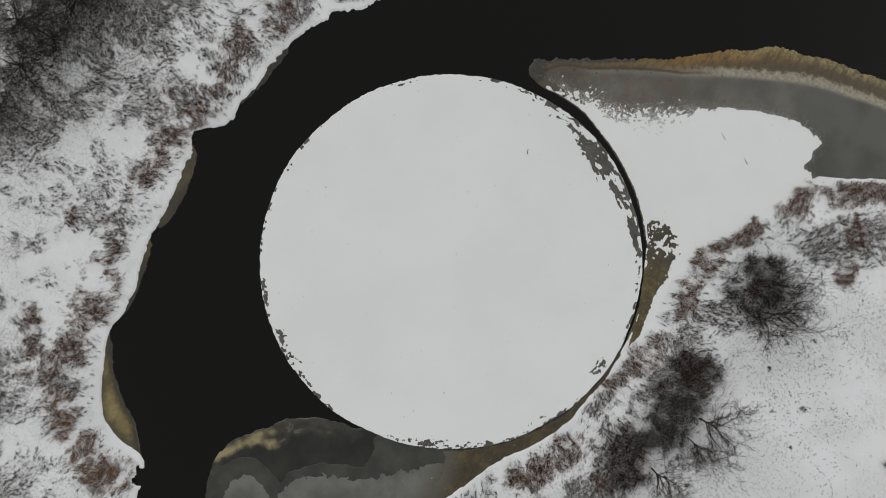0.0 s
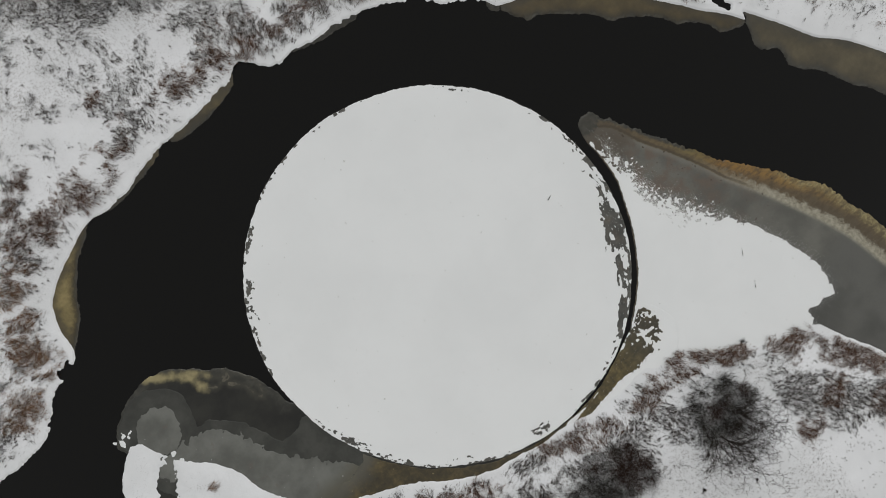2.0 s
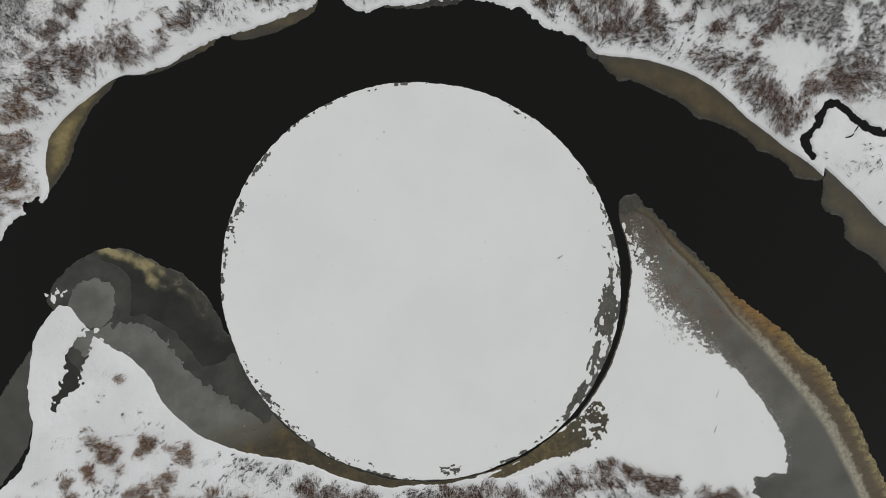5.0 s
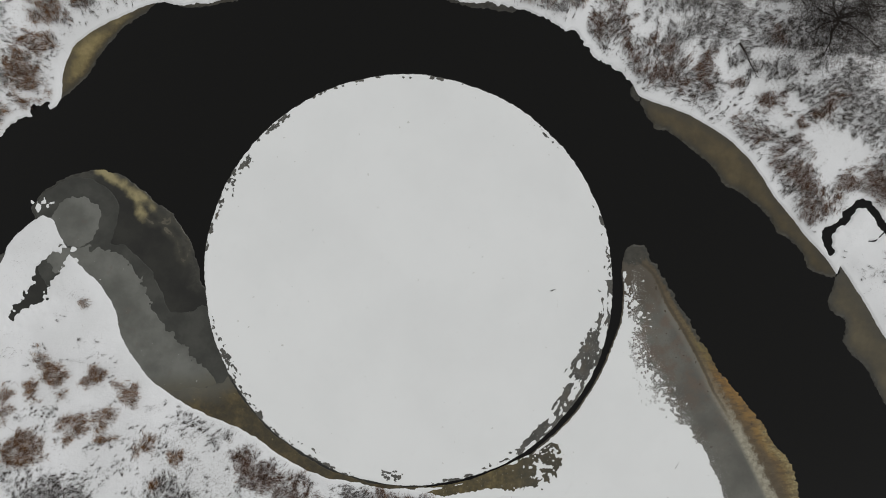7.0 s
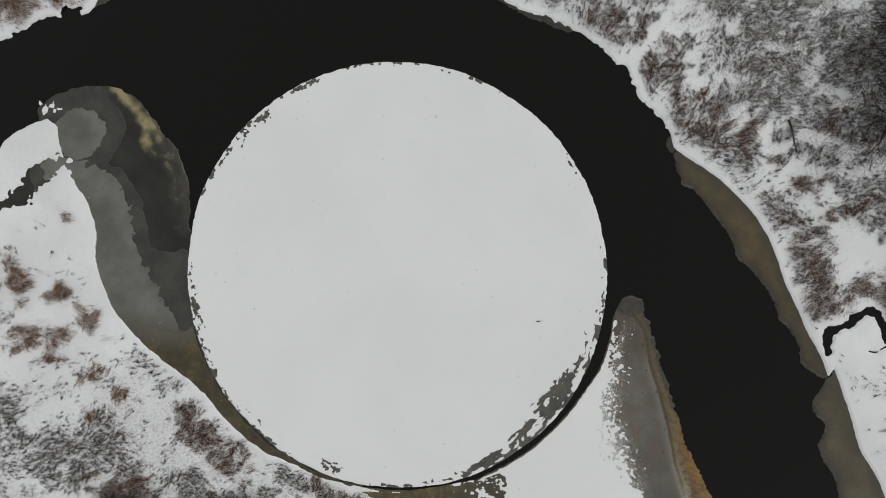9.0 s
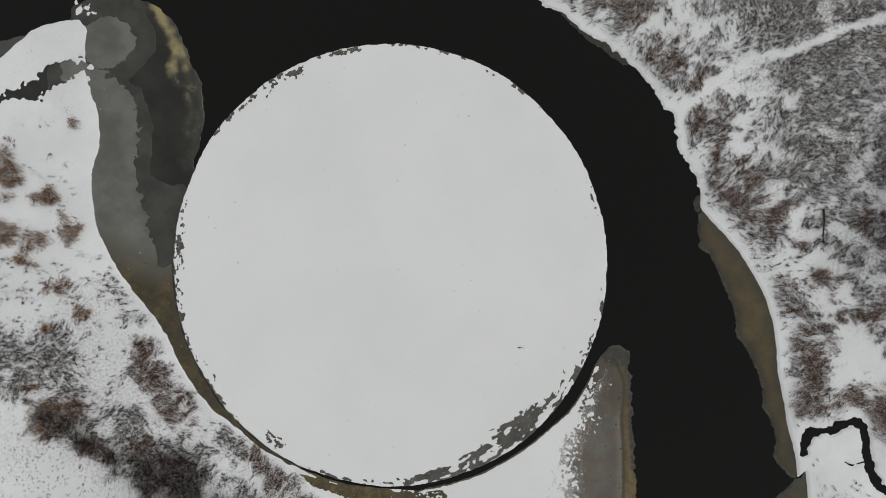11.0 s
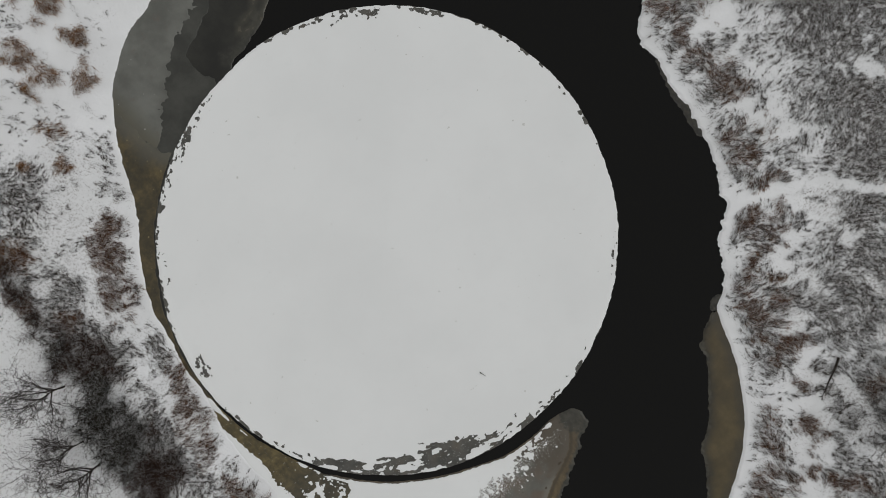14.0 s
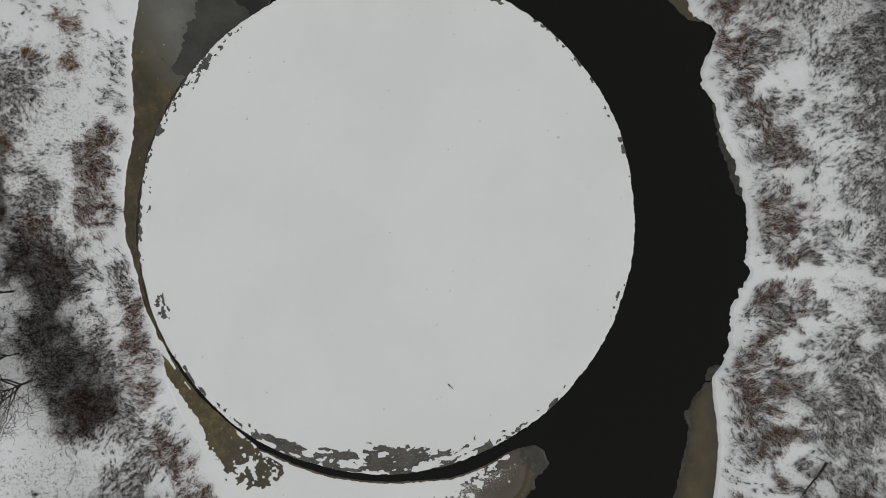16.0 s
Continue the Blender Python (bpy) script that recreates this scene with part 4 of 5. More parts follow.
PATCH_BARE = curve([(17.0, -39.6), (24.0, -38.4), (28.0, -36.8), (32.2, -34.8), (34.0, -38.2), (33.6, -41.4), (31.2, -43.8), (27.6, -45.8), (24.8, -46.3), (20.0, -46.1), (16.7, -46.3), (12.0, -47.2), (7.7, -47.9), (4.0, -47.4), (1.0, -46.4), (-3, -44), (8, -42)], 1.0, True)
PATCH_RING = ragged_ring(PATCH, 0.3, 0.15, 1.2, 4)
SPIT_RING = ragged_ring(APRON + SPIT_LAND, 0.18, lambda x, y: 0.12 + 0.55 * step(np.hypot(x - CENTRE.x, y - CENTRE.y), 48.5, 51.5), 0.8, 3)
APRON_LINE = curve(APRON, 1.0)
GAP_LINE = curve(SPIT_LAND[8:], 1.0)


def spit_snow(x, y):
    """Positive under the snow of the spit."""
    s = signed(x, y, SNOW_RING)
    frayed = step(-np.hypot((x - 53.5) * 1.0, (y + 16) * 0.62), -17, -9) * step(x, 46.5, 49.5)
    fine, wide = fbm(x, y, 0.5, 2, 8) - 0.5, fbm(x, y, 2.6, 4, 3) - 0.5
    s = s * (1 - 0.55 * frayed) + wide * (2.0 + 1.0 * frayed) + fine * (0.6 + 4.6 * frayed) - 0.2 * frayed
    rim = signed(x, y, SPIT_RING)
    s = np.minimum(s, rim - 0.32 + wide * 0.35 + fine * 0.3)
    return np.minimum(s, 0.4 - signed(x, y, PATCH_RING))


def off_ochre(x, y):
    """Positive on the river side of the seam."""
    ring = np.vstack([OCHRE_LINE, [(140, -140), (140, 20), (49, 20)]])
    return signed(x, y, ring)


spit = new("ice_spit")
part("ice_plate", plate("ice_plate", SPIT_RING, 0.06, 0.3, 0.55, M_SPIT, {
    "och": off_ochre, "edge": lambda x, y: distance(x, y, APRON_LINE),
    "gap": lambda x, y: distance(x, y, GAP_LINE), "inlet": lambda x, y: (x * 0.45 - y) - 88.0, "tip": lambda x, y: np.hypot(x - 49.5, y - 7),
    "snow": lambda x, y: np.where(np.hypot(x + 0.5, y) < 49.6, -9, 0) + np.clip(signed(x, y, SNOW_RING) * 0.8 - 0.6 - 1.6 * (1 - step(-np.hypot(x - 53.5, (y + 16) * 0.62), -19, -9)), -6, 3)}), spit, "grey ice with an amber outer margin")
x, y, tris = net(18, 74, -68, 5, 0.19)
part("snow_cover", cut_layer("snow_cover", x, y, np.full(len(x), 0.11), tris, spit_snow(x, y), 0.061, M_DISC), spit, "white snow with a frayed edge")
tagged(spit, "pointed ice spit, snowy with an amber bare margin", "ice sheet")

# ---------------------------------------------------------------- thin ice between the disc and the western shore
WEST_EDGE = [(-84.6, 14.6), (-83.6, 17.4), (-81.6, 19.6), (-78.4, 21.7), (-74.0, 23.4), (-69.2, 24.3), (-66.8, 23.4), (-64.4, 23.0), (-62.4, 21.7), (-60.2, 20.0), (-58.2, 18.4), (-56.8, 16.8), (-53.7, 15.1), (-52.6, 13.2), (-50.6, 10.7), (-48.9, 7.4), (-47.4, 3.0), (-46.6, 0.0)]
WEST_REST = [(-43.0, -8), (-38, -20), (-28, -33), (-12, -42), (2.0, -43.2), (2.6, -48.6), (-12, -48), (-30, -42), (-50, -32), (-63, -26), (-74, -12), (-84, -9), (-92, -12), (-91, -6), (-84, 2), (-82, 9)]
MID_RING = curve([(-79.5, 9), (-75.0, 7.6), (-66.5, 5.6), (-63.6, 4.6), (-60.0, 0.6), (-57.4, -6.6), (-53.6, -11.6), (-49.0, -16.6), (-44.6, -21.2), (-43.6, -23.6), (-50, -27), (-60, -26), (-70, -10), (-80, 2)], 1.0, True)
BLOB_RING = curve([(-80.0, 13.6), (-77.4, 17.4), (-72.8, 18.0), (-69.2, 15.4), (-69.8, 10.6), (-72.9, 7.4), (-78, 7.8)], 1.0, True)
BROWN_RING = curve([(-56, -25.5), (-47.6, -24.6), (-41.0, -23.0), (-36, -20), (-20, -30), (6, -40), (6, -52), (-30, -46), (-52, -34)], 1.0, True)
LOW_RING = curve([(-54.5, -8.2), (-49.9, -7.6), (-45.4, -6.2), (-42.3, -16.9), (-39.9, -22.7), (-41.8, -29.3), (-45.9, -27.5), (-50.2, -18.4)], 1.0, True)
WEST_RING = ragged_ring(WEST_EDGE + WEST_REST, 0.25, 0.55, 1.8, 1)
WEST_LINE = curve(WEST_EDGE, 1.0)
YELLOW_LINE = curve([(-69.6, 24.2), (-66.6, 22.5), (-64.3, 20.9), (-62.3, 19.2), (-60.9, 17.4), (-60.6, 15.4), (-59.8, 13.7)], 1.0)
CRUST_LINE = curve([(-62.4, 20.0), (-60.2, 18.6), (-58.4, 17.0), (-57.6, 15.8)], 0.8)
FOLDS = [curve(f, 0.6) for f in ([(-59.8, 13.8), (-57.6, 12.3), (-55.6, 12.2), (-53.8, 12.6), (-53.6, 14.8)], [(-58.0, 17.0), (-56.8, 14.6), (-55.0, 13.4)], [(-52.9, 13.2), (-50.8, 10.9), (-49.4, 8.1), (-49.8, 4.6)], [(-54.6, 11.0), (-52.2, 8.4), (-51.4, 5.2), (-50.4, 3.6)])]
SMALL_YELLOW = curve([(-57.5, -25.0), (-53.0, -22.5), (-49.5, -24.5)], 1.0)
west = new("thin_ice")
part("dark_ice", plate("dark_ice", WEST_RING, 0.03, 0.12, 0.45, M_WEST, {
    "ochre": lambda x, y: np.maximum(np.maximum(1.3 - distance(x, y, YELLOW_LINE) * 1.2, 0.9 - distance(x, y, CRUST_LINE) * 1.1), 0.4 - distance(x, y, SMALL_YELLOW)),
    "fold": lambda x, y: np.min([distance(x, y, f) for f in FOLDS], axis=0),
    "edge": lambda x, y: distance(x, y, WEST_LINE)}), west, "black-grey ice with a yellow crust at its edge")
x, y, tris = net(-95, 6, -52, 26, 0.3)
within = signed(x, y, WEST_RING)
ragged = (fbm(x, y, 2.4, 4, 2) - 0.5) * 2.6 + (fbm(x, y, 0.9, 2, 9) - 0.5) * 1.6
slow = (fbm(x, y, 9, 3, 6) - 0.5) * 5.0
main, blob = signed(x, y, MID_RING), signed(x, y, BLOB_RING)
near_brown = {"brown": lambda x, y: signed(x, y, BROWN_RING)}
low = signed(x, y, LOW_RING) - slow * 0.3
film = np.minimum(np.maximum(np.maximum(main + 2.6, blob + 4.2), low) + slow * 0.6 + ragged * 0.35, within - 0.5)
part("ice_film", cut_layer("ice_film", x, y, np.full(len(x), 0.036), tris, film, 0.031, M_FILM), west, "smoke-grey film of ice")
part("grey_ice", cut_layer("grey_ice", x, y, np.full(len(x), 0.046), tris, np.minimum(main + ragged * 1.2, np.minimum(within - 0.3, -blob - 0.5)), 0.037, M_PALE, near_brown), west, "pale grey ice with a jagged edge")
part("grey_ice", cut_layer("grey_ice", x, y, np.full(len(x), 0.047), tris, np.minimum(blob + ragged * 0.75, within - 0.3), 0.037, M_PALE, near_brown), west, "round pale grey ice floe")
brown = signed(x, y, BROWN_RING)
rim = np.hypot(x - CENTRE.x, y - CENTRE.y) - disc_radius(np.arctan2(y - CENTRE.y, x - CENTRE.x))
part("brown_ice", cut_layer("brown_ice", x, y, np.full(len(x), 0.056), tris, np.minimum(np.minimum(brown + slow * 0.5 + ragged * 0.3, within - 0.05), rim - 0.32 + ragged * 0.25), 0.047, M_BROWN,
     {"depth": lambda x, y: signed(x, y, BROWN_RING)}), west, "brown clear ice between disc and shore")
scraps = np.full(len(x), -3.0)
for sx, sy, size in ((-83.4, 15.8, 1.4), (-82.0, 17.0, 0.9), (-81.0, 15.6, 1.1), (-84.3, 16.5, 0.8), (-80.2, 16.6, 0.5), (-76.8, 8.2, 0.4), (-75.2, 6.3, 0.7), (-74.6, 4.2, 0.4)):
    scraps = np.maximum(scraps, size * 0.65 - np.hypot(x - sx, y - sy))
tagged(part("snow_scrap", cut_layer("snow_scrap", x, y, np.full(len(x), 0.09), tris, scraps + ragged * 0.6 - 0.1, 0.03, M_DISC), west, "small scraps of snow"), kind="stuff")
tagged(west, "thin dark and grey river ice with brown margin", "ice sheet")

# ---------------------------------------------------------------- brown shore ice beside the disc
patch = new("shore_ice")
part("ice_plate", plate("ice_plate", PATCH_RING, 0.078, 0.15, 0.6, M_PATCH, {"end": lambda x, y: x}), patch, "brown clear ice")
x, y, tris = net(-2, 40, -52, -34, 0.2)
torn = step(x, 19, 27)
snowy = -np.minimum(signed(x, y, PATCH_BARE), 4.0 - 3.1 * torn) * 1.2 - 0.1 + 0.6 * torn + (fbm(x, y, 1.6, 4, 4) - 0.5) * (1.2 + 1.6 * torn) + (fbm(x, y, 0.8, 3, 2) - 0.5) * 6.0 * torn + (fbm(x, y, 0.6, 2, 7) - 0.5) * (0.8 + 1.6 * torn)
rim = np.hypot(x - CENTRE.x, y - CENTRE.y) - disc_radius(np.arctan2(y - CENTRE.y, x - CENTRE.x))
snowy = snowy + 2.5 * np.exp(-((rim - 0.9) / 0.5) ** 2)
part("snow_cover", cut_layer("snow_cover", x, y, np.full(len(x), 0.1125), tris, np.minimum(snowy, signed(x, y, PATCH_RING) - 0.02), 0.079, M_DISC), patch, "scraps of white snow")["kind"] = "stuff"
tagged(patch, "brown clear shore ice with scraps of snow", "ice sheet")

# ---------------------------------------------------------------- amber shelves along the outer bank
SHELVES = [
    ([(-79.2, 39.2), (-77.2, 41.0), (-72.8, 45.0), (-69.4, 50.7), (-64.8, 55.9), (-58.6, 60.6), (-56.5, 64), (-66, 63), (-76, 57), (-81, 48), (-81, 41)], 0.0),
    ([(-51.6, 60.9), (-45.0, 61.2), (-38.5, 62.6), (-33.6, 64.3), (-34, 67), (-44, 66), (-52, 64)], 0.1),
    ([(-29.6, 64.4), (-25.7, 63.2), (-18.0, 63.7), (-10.2, 65.8), (-9, 69), (-18, 69), (-29, 67.5)], 0.2),
    ([(6.4, 63.0), (9.6, 62.0), (13.4, 60.9), (17.4, 60.6), (22.6, 59.8), (23, 62), (12, 65), (6, 65)], 0.9),
    ([(48.9, 42.6), (49.1, 41.2), (50.0, 40.2), (50.9, 40.1), (51.2, 40.6), (51.0, 42.0), (50.0, 43.6), (49.4, 43.4)], 1.0),
    ([(51.2, 39.8), (52.4, 37.1), (54.5, 33.8), (57.0, 33.4), (60.6, 30.7), (64.8, 27.4), (67.6, 24.9), (69.6, 21.6), (73.2, 19.7), (76.8, 16.9), (79.6, 14.2), (81.6, 10.8), (85.0, 8.6), (87.2, 5.8), (88.4, 2.8), (91.6, 1.3), (93.4, 0.9), (94.8, 1.6), (95.2, 3.0), (92.0, 5.8), (88, 14), (80, 25), (66, 38), (53, 43)], 0.1),
    ([(95.4, 3.2), (94.4, 1.4), (94.1, -0.3), (92.7, -4.6), (93.9, -7.1), (96.4, -8.6), (96.4, -11.4), (96.1, -13.6), (98.1, -16.3), (100.3, -18.3), (102.0, -21.1), (104.9, -26.7), (108, -31), (116, -50), (121, -80), (138, -80), (122, -32), (112, -16), (104, -5), (98, 1.5)], 0.45),
    ([(-90.2, 5.6), (-95.8, 1.0), (-103.6, -7.0), (-112, -14), (-122, -20), (-118, -32), (-97, -16), (-91, 0)], 1.0),
]
for n, (ring, pale) in enumerate(SHELVES):
    gold = (0.9, 0.35, 0.3, 0, 0, 0.12, 0.3, 0)[n]
    line = curve(ring[:-4], 0.6)
    measures = {"edge": lambda x, y, line=line: distance(x, y, line), "pale": lambda x, y, pale=pale: np.full(x.shape, pale), "gold": lambda x, y, gold=gold: np.full(x.shape, gold), "bank": lambda x, y: distance(x, y, NORTH_LINE)}
    shelf = new("ice_shelf")
    part("ice_plate", plate("ice_plate", ragged_ring(ring, 0.16, 0.45, 0.75, n), 0.03, 0.12, 0.7, M_FRINGE if n in (3, 4) else M_SHELF, measures), shelf)
    part("ice_fringe", plate("ice_fringe", ragged_ring(ring, 0.2, 0.6 if n in (3, 4) else 0.55, 0.9, n + 3, 0.0 if n in (3, 4) else 0.0), 0.016, 0.06, 1.2, M_FRINGE, {}), shelf, "dark thin fringe of new ice")
    tagged(shelf, "grey thin ice shelf at the snowy bank" if pale > 0.4 else "amber thin ice shelf along the snowy bank", "ice shelf", "ice shelves along the bank")

# ---------------------------------------------------------------- plants
def blades(name, x, y, count, length, width, material, seed, spread=0.9, up=(0.35, 0.95), along=0.5, across=0.15):
    """Bent leaf blades in tufts combed along the lie of the grass."""
    rng = np.random.default_rng(seed)
    n = len(x) * count
    lie = np.repeat(np.arctan2(-y, -x) + 2.2 * (fbm(x, y, 14, 2, 3) - 0.5) + 2.4 * (fbm(x, y, 2.6, 2, 5) - 0.5), count)
    wind = lie + rng.normal(0, spread, n)
    du, dv = rng.normal(0, along, n), rng.normal(0, across, n)
    bx = np.repeat(x, count) + np.cos(lie) * du - np.sin(lie) * dv
    by = np.repeat(y, count) + np.sin(lie) * du + np.cos(lie) * dv
    bz = ground_z(bx, by) - 0.03
    size = np.repeat(rng.uniform(0.6, 1.25, len(x)), count) * length * rng.uniform(0.5, 1.15, n)
    rise = rng.uniform(*up, n)
    w = width * rng.uniform(0.6, 1.3, n)
    dx, dy = np.cos(wind), np.sin(wind)
    run = np.sqrt(np.maximum(1 - rise ** 2, 0.05))
    mid = np.stack([bx + dx * run * size * 0.5, by + dy * run * size * 0.5, bz + rise * size * 0.62], axis=1)
    end = np.stack([bx + dx * (run * 0.6 + 0.55) * size, by + dy * (run * 0.6 + 0.55) * size, bz + rise * size * 0.62 + size * (rise - 0.55) * 0.5], axis=1)
    side = np.stack([-dy * w, dx * w, np.zeros(n)], axis=1)
    root = np.stack([bx, by, bz], axis=1)
    verts = np.stack([root, mid + side, end, mid - side], axis=1).reshape(-1, 3)
    o = np.arange(n)[:, None] * 4
    corners = np.concatenate([o + 0, o + 1, o + 3, o + 1, o + 2, o + 3], axis=1).ravel()
    return mesh_arrays(name, verts, corners, np.full(n * 2, 3), material)


def scatter_plants():
    rng = np.random.default_rng(11)
    n = 330000
    x, y = rng.uniform(-124, 132, n), rng.uniform(-120, 128, n)
    keep = np.hypot(x - 4, y - 2) < 131
    x, y = x[keep], y[keep]
    d, north = shore_distance(x, y)
    keep = d > 0.8
    x, y, d, north = x[keep], y[keep], d[keep], north[keep]
    r = rng.random(len(x))
    wx = x + (fbm(x, y, 2.6, 3, 10) - 0.5) * 4.6
    wy = y + (fbm(x, y, 2.6, 3, 11) - 0.5) * 4.6
    bald = blobs(wx, wy, BALD)
    patchy = fbm(x, y, 12, 4, 1)
    # tufts lie in drifts that point at the river
    drift_u = np.arctan2(y, x) * 62 + 5 * (fbm(x, y, 10, 2, 3) - 0.5)
    drift_v = np.hypot(x, y) * 0.36 + 5 * (fbm(x, y, 10, 2, 4) - 0.5)
    clump = 0.62 * fbm(drift_u, drift_v, 1.9, 3, 8) + 0.38 * fbm(x, y, 2.6, 3, 8)
    clump = 0.5 + (clump - 0.5) * 1.6
    thin = 1 - 0.55 * blobs(x, y, THIN, 0.5)
    # outer bank: fine fringe, a dense band, gaps behind it, and brush further inland
    band = step(d, 3.6, 6.5) * step(-d, -14, -10) * step(fbm(x, y, 8, 3, 7), 0.28, 0.44)
    gaps = np.maximum(step(patchy + 0.10 * step(d, 9, 14) + 0.18 * step(d, 15, 30), 0.45, 0.57), blobs(x, y, DARK_NORTH, 0.5))
    dense = np.maximum(blobs(x, y, HAZE, 0.4), 0.7 * step(x, -6, 8) * step(-x, -46, -30) * step(d, 13, 19) * step(fbm(x, y, 7, 3, 2), 0.32, 0.46))
    path = np.maximum(trail(x, y), 0.8 * step(x, 91, 97) * step(-y + 0.25 * (x - 100), -17, -12))
    middle = 0.95 * step(d, 7, 10) * step(-d, -24, -15) * step(x, -8, 6) * step(-x, -70, -55) * step(clump, 0.33, 0.48)
    gaps = np.maximum(np.maximum(gaps * thin, middle), 0.9 * dense)
    inland = step(d, 17, 27) * step(x, -2, 14) * step(-x, -72, -58) * step(y, 28, 44) * step(fbm(x, y, 6, 3, 5), 0.33, 0.46)
    gaps, dense = np.maximum(gaps, inland), np.maximum(dense, 0.95 * inland)
    near = step(d, 1.0, 3.6) * step(-d, -10, -7) * (0.3 + 0.4 * step(x, -14, 6)) * (1 - path)
    holes = np.maximum(step(clump, 0.40, 0.53), np.maximum(0.78 * dense, 0.5 * near))
    grey_n = np.maximum(np.maximum(np.maximum(0.16 * step(d, 1.0, 2.5), 0.8 * near), 0.85 * band * (0.75 + 0.25 * thin)), gaps * step(d, 5, 9) * (0.62 + 0.33 * step(d, 16, 30))) * holes
    rust_n = np.maximum(np.maximum(blobs(wx, wy, RUST_NORTH, 0.6), blobs(wx, wy, RUST_EAST, 0.6)), 0.42 * band * step(fbm(x, y, 7, 3, 9), 0.44, 0.56)) * step(clump, 0.25, 0.45)
    grey_n, rust_n = north * grey_n * (1 - 0.95 * bald) * (1 - path), north * rust_n * (1 - path)
    # inner bank
    spots = np.maximum(blobs(wx, wy, RUST_WEST), blobs(wx, wy, RUST_SOUTH))
    rust_s = (~north) * spots * step(clump, 0.18, 0.45)
    fringe = (~north) * step(d, 1.0, 2.5) * step(-d, -9, -5) * step(x, -58, -46) * step(-x, -60, -45)
    field = step(-(y + 74 - 0.22 * np.abs(x)), -2, 4)
    thick, murky = blobs(x, y, THICKET, 0.5), blobs(wx, wy, DARK)
    grey_s = np.maximum(np.maximum(murky, 0.8 * thick) * step(clump, 0.25, 0.45), np.maximum(0.5 * fringe * step(clump, 0.4, 0.55), 0.16 * step(clump, 0.50, 0.60) * step(d, 3, 8) * (1 - field)))
    far_w = step(-x, 55, 80) * step(-y, 26, 40) * step(patchy, 0.40, 0.56)
    far_e = step(x, 40, 55) * step(-y, 64, 70) * (1 - field)
    grey_s = (~north) * np.maximum(grey_s, 0.6 * np.maximum(far_w, far_e) * step(clump, 0.35, 0.55))
    p_rust = np.clip(rust_n * 0.85 + rust_s * 0.9, 0, 1)
    p_grey = np.clip(grey_n * (1.05 + 0.4 * step(x, -4, 12)) + grey_s * 0.95, 0, 1)
    take = r < p_rust
    for here, stuff, seed in ((take & (x > np.where(north, -75, -45)), M_RUST_DARK, 3), (take & (x <= np.where(north, -75, -45)), M_RUST, 8)):
        ob = new("dry_grass", blades("dry_grass", x[here], y[here], 12, 1.2 if seed == 3 else 1.4, 0.030, stuff, seed, spread=0.42, along=0.40, across=0.22))
        tagged(ob, "dark brown dry grass bent over the snow" if seed == 3 else "rust-brown dry grass bent over the snow", "grass", kind="stuff")
    take = (r >= p_rust * 0.8) & (r < p_rust * 0.8 + p_grey)
    ob = new("withered_brush", blades("withered_brush", x[take], y[take], 8, 0.8, 0.022, M_HAZE, 4, spread=0.45, along=0.45, across=0.22))
    tagged(ob, "grey withered weeds dusted with snow", "weeds", kind="stuff")
    strong = step(fbm(x, y, 1.7, 3, 10), 0.42, 0.58) * step(patchy + 0.12, 0.42, 0.6)
    strong = np.maximum(strong, 0.85 * inland * north)
    strong = np.maximum(strong, np.maximum(0.75 * band * north, np.maximum(np.maximum(0.45 * dense, 0.2 * near) * north, 0.85 * murky * ~north)))
    take = rng.random(len(x)) < p_grey * (0.34 + 0.66 * strong)
    ob = new("dark_stalks", blades("dark_stalks", x[take], y[take], 10, 0.68, 0.040, M_GREY, 6, spread=0.30, along=0.22, across=0.08))
    tagged(ob, "dark dead stalks leaning over the snow", "stalks", kind="stuff")
    r2 = rng.random(len(x))
    stub = (~north) & (field > 0.5) & (r2 < 0.20 * (0.2 + 0.8 * step(fbm(x, y, 12, 3, 3), 0.34, 0.58)) * step(-np.hypot((x - 2) * 0.62, y + 78), -52, -14))
    ob = new("stubble", blades("stubble", x[stub], y[stub], 6, 0.30, 0.042, M_STUBBLE, 5, spread=0.7, along=0.13, across=0.05))
    tagged(ob, "short stubble poking through the field's snow", "stubble", kind="stuff")


scatter_plants()


def sticks(name, segments, material):
    """Tapered three-sided sticks: rows of start, end, radius at start and end."""
    s = np.array(segments)
    a, b, ra, rb = s[:, 0:3], s[:, 3:6], s[:, 6:7], s[:, 7:8]
    d = b - a
    d /= np.linalg.norm(d, axis=1)[:, None] + 1e-9
    ref = np.where(np.abs(d[:, 2:3]) > 0.9, np.array([[1.0, 0, 0]]), np.array([[0, 0, 1.0]]))
    u = np.cross(d, ref)
    u /= np.linalg.norm(u, axis=1)[:, None] + 1e-9
    w = np.cross(d, u)
    rows = []
    for k in range(3):
        c, t = math.cos(k * 2.0944), math.sin(k * 2.0944)
        rows += [a + (u * c + w * t) * ra, b + (u * c + w * t) * rb]
    verts = np.stack(rows, axis=1).reshape(-1, 3)
    o = np.arange(len(s))[:, None] * 6
    corners = np.concatenate([o + 0, o + 2, o + 3, o + 1, o + 2, o + 4, o + 5, o + 3, o + 4, o + 0, o + 1, o + 5], axis=1).ravel()
    return mesh_arrays(name, verts, corners, np.full(len(s) * 3, 4), material)


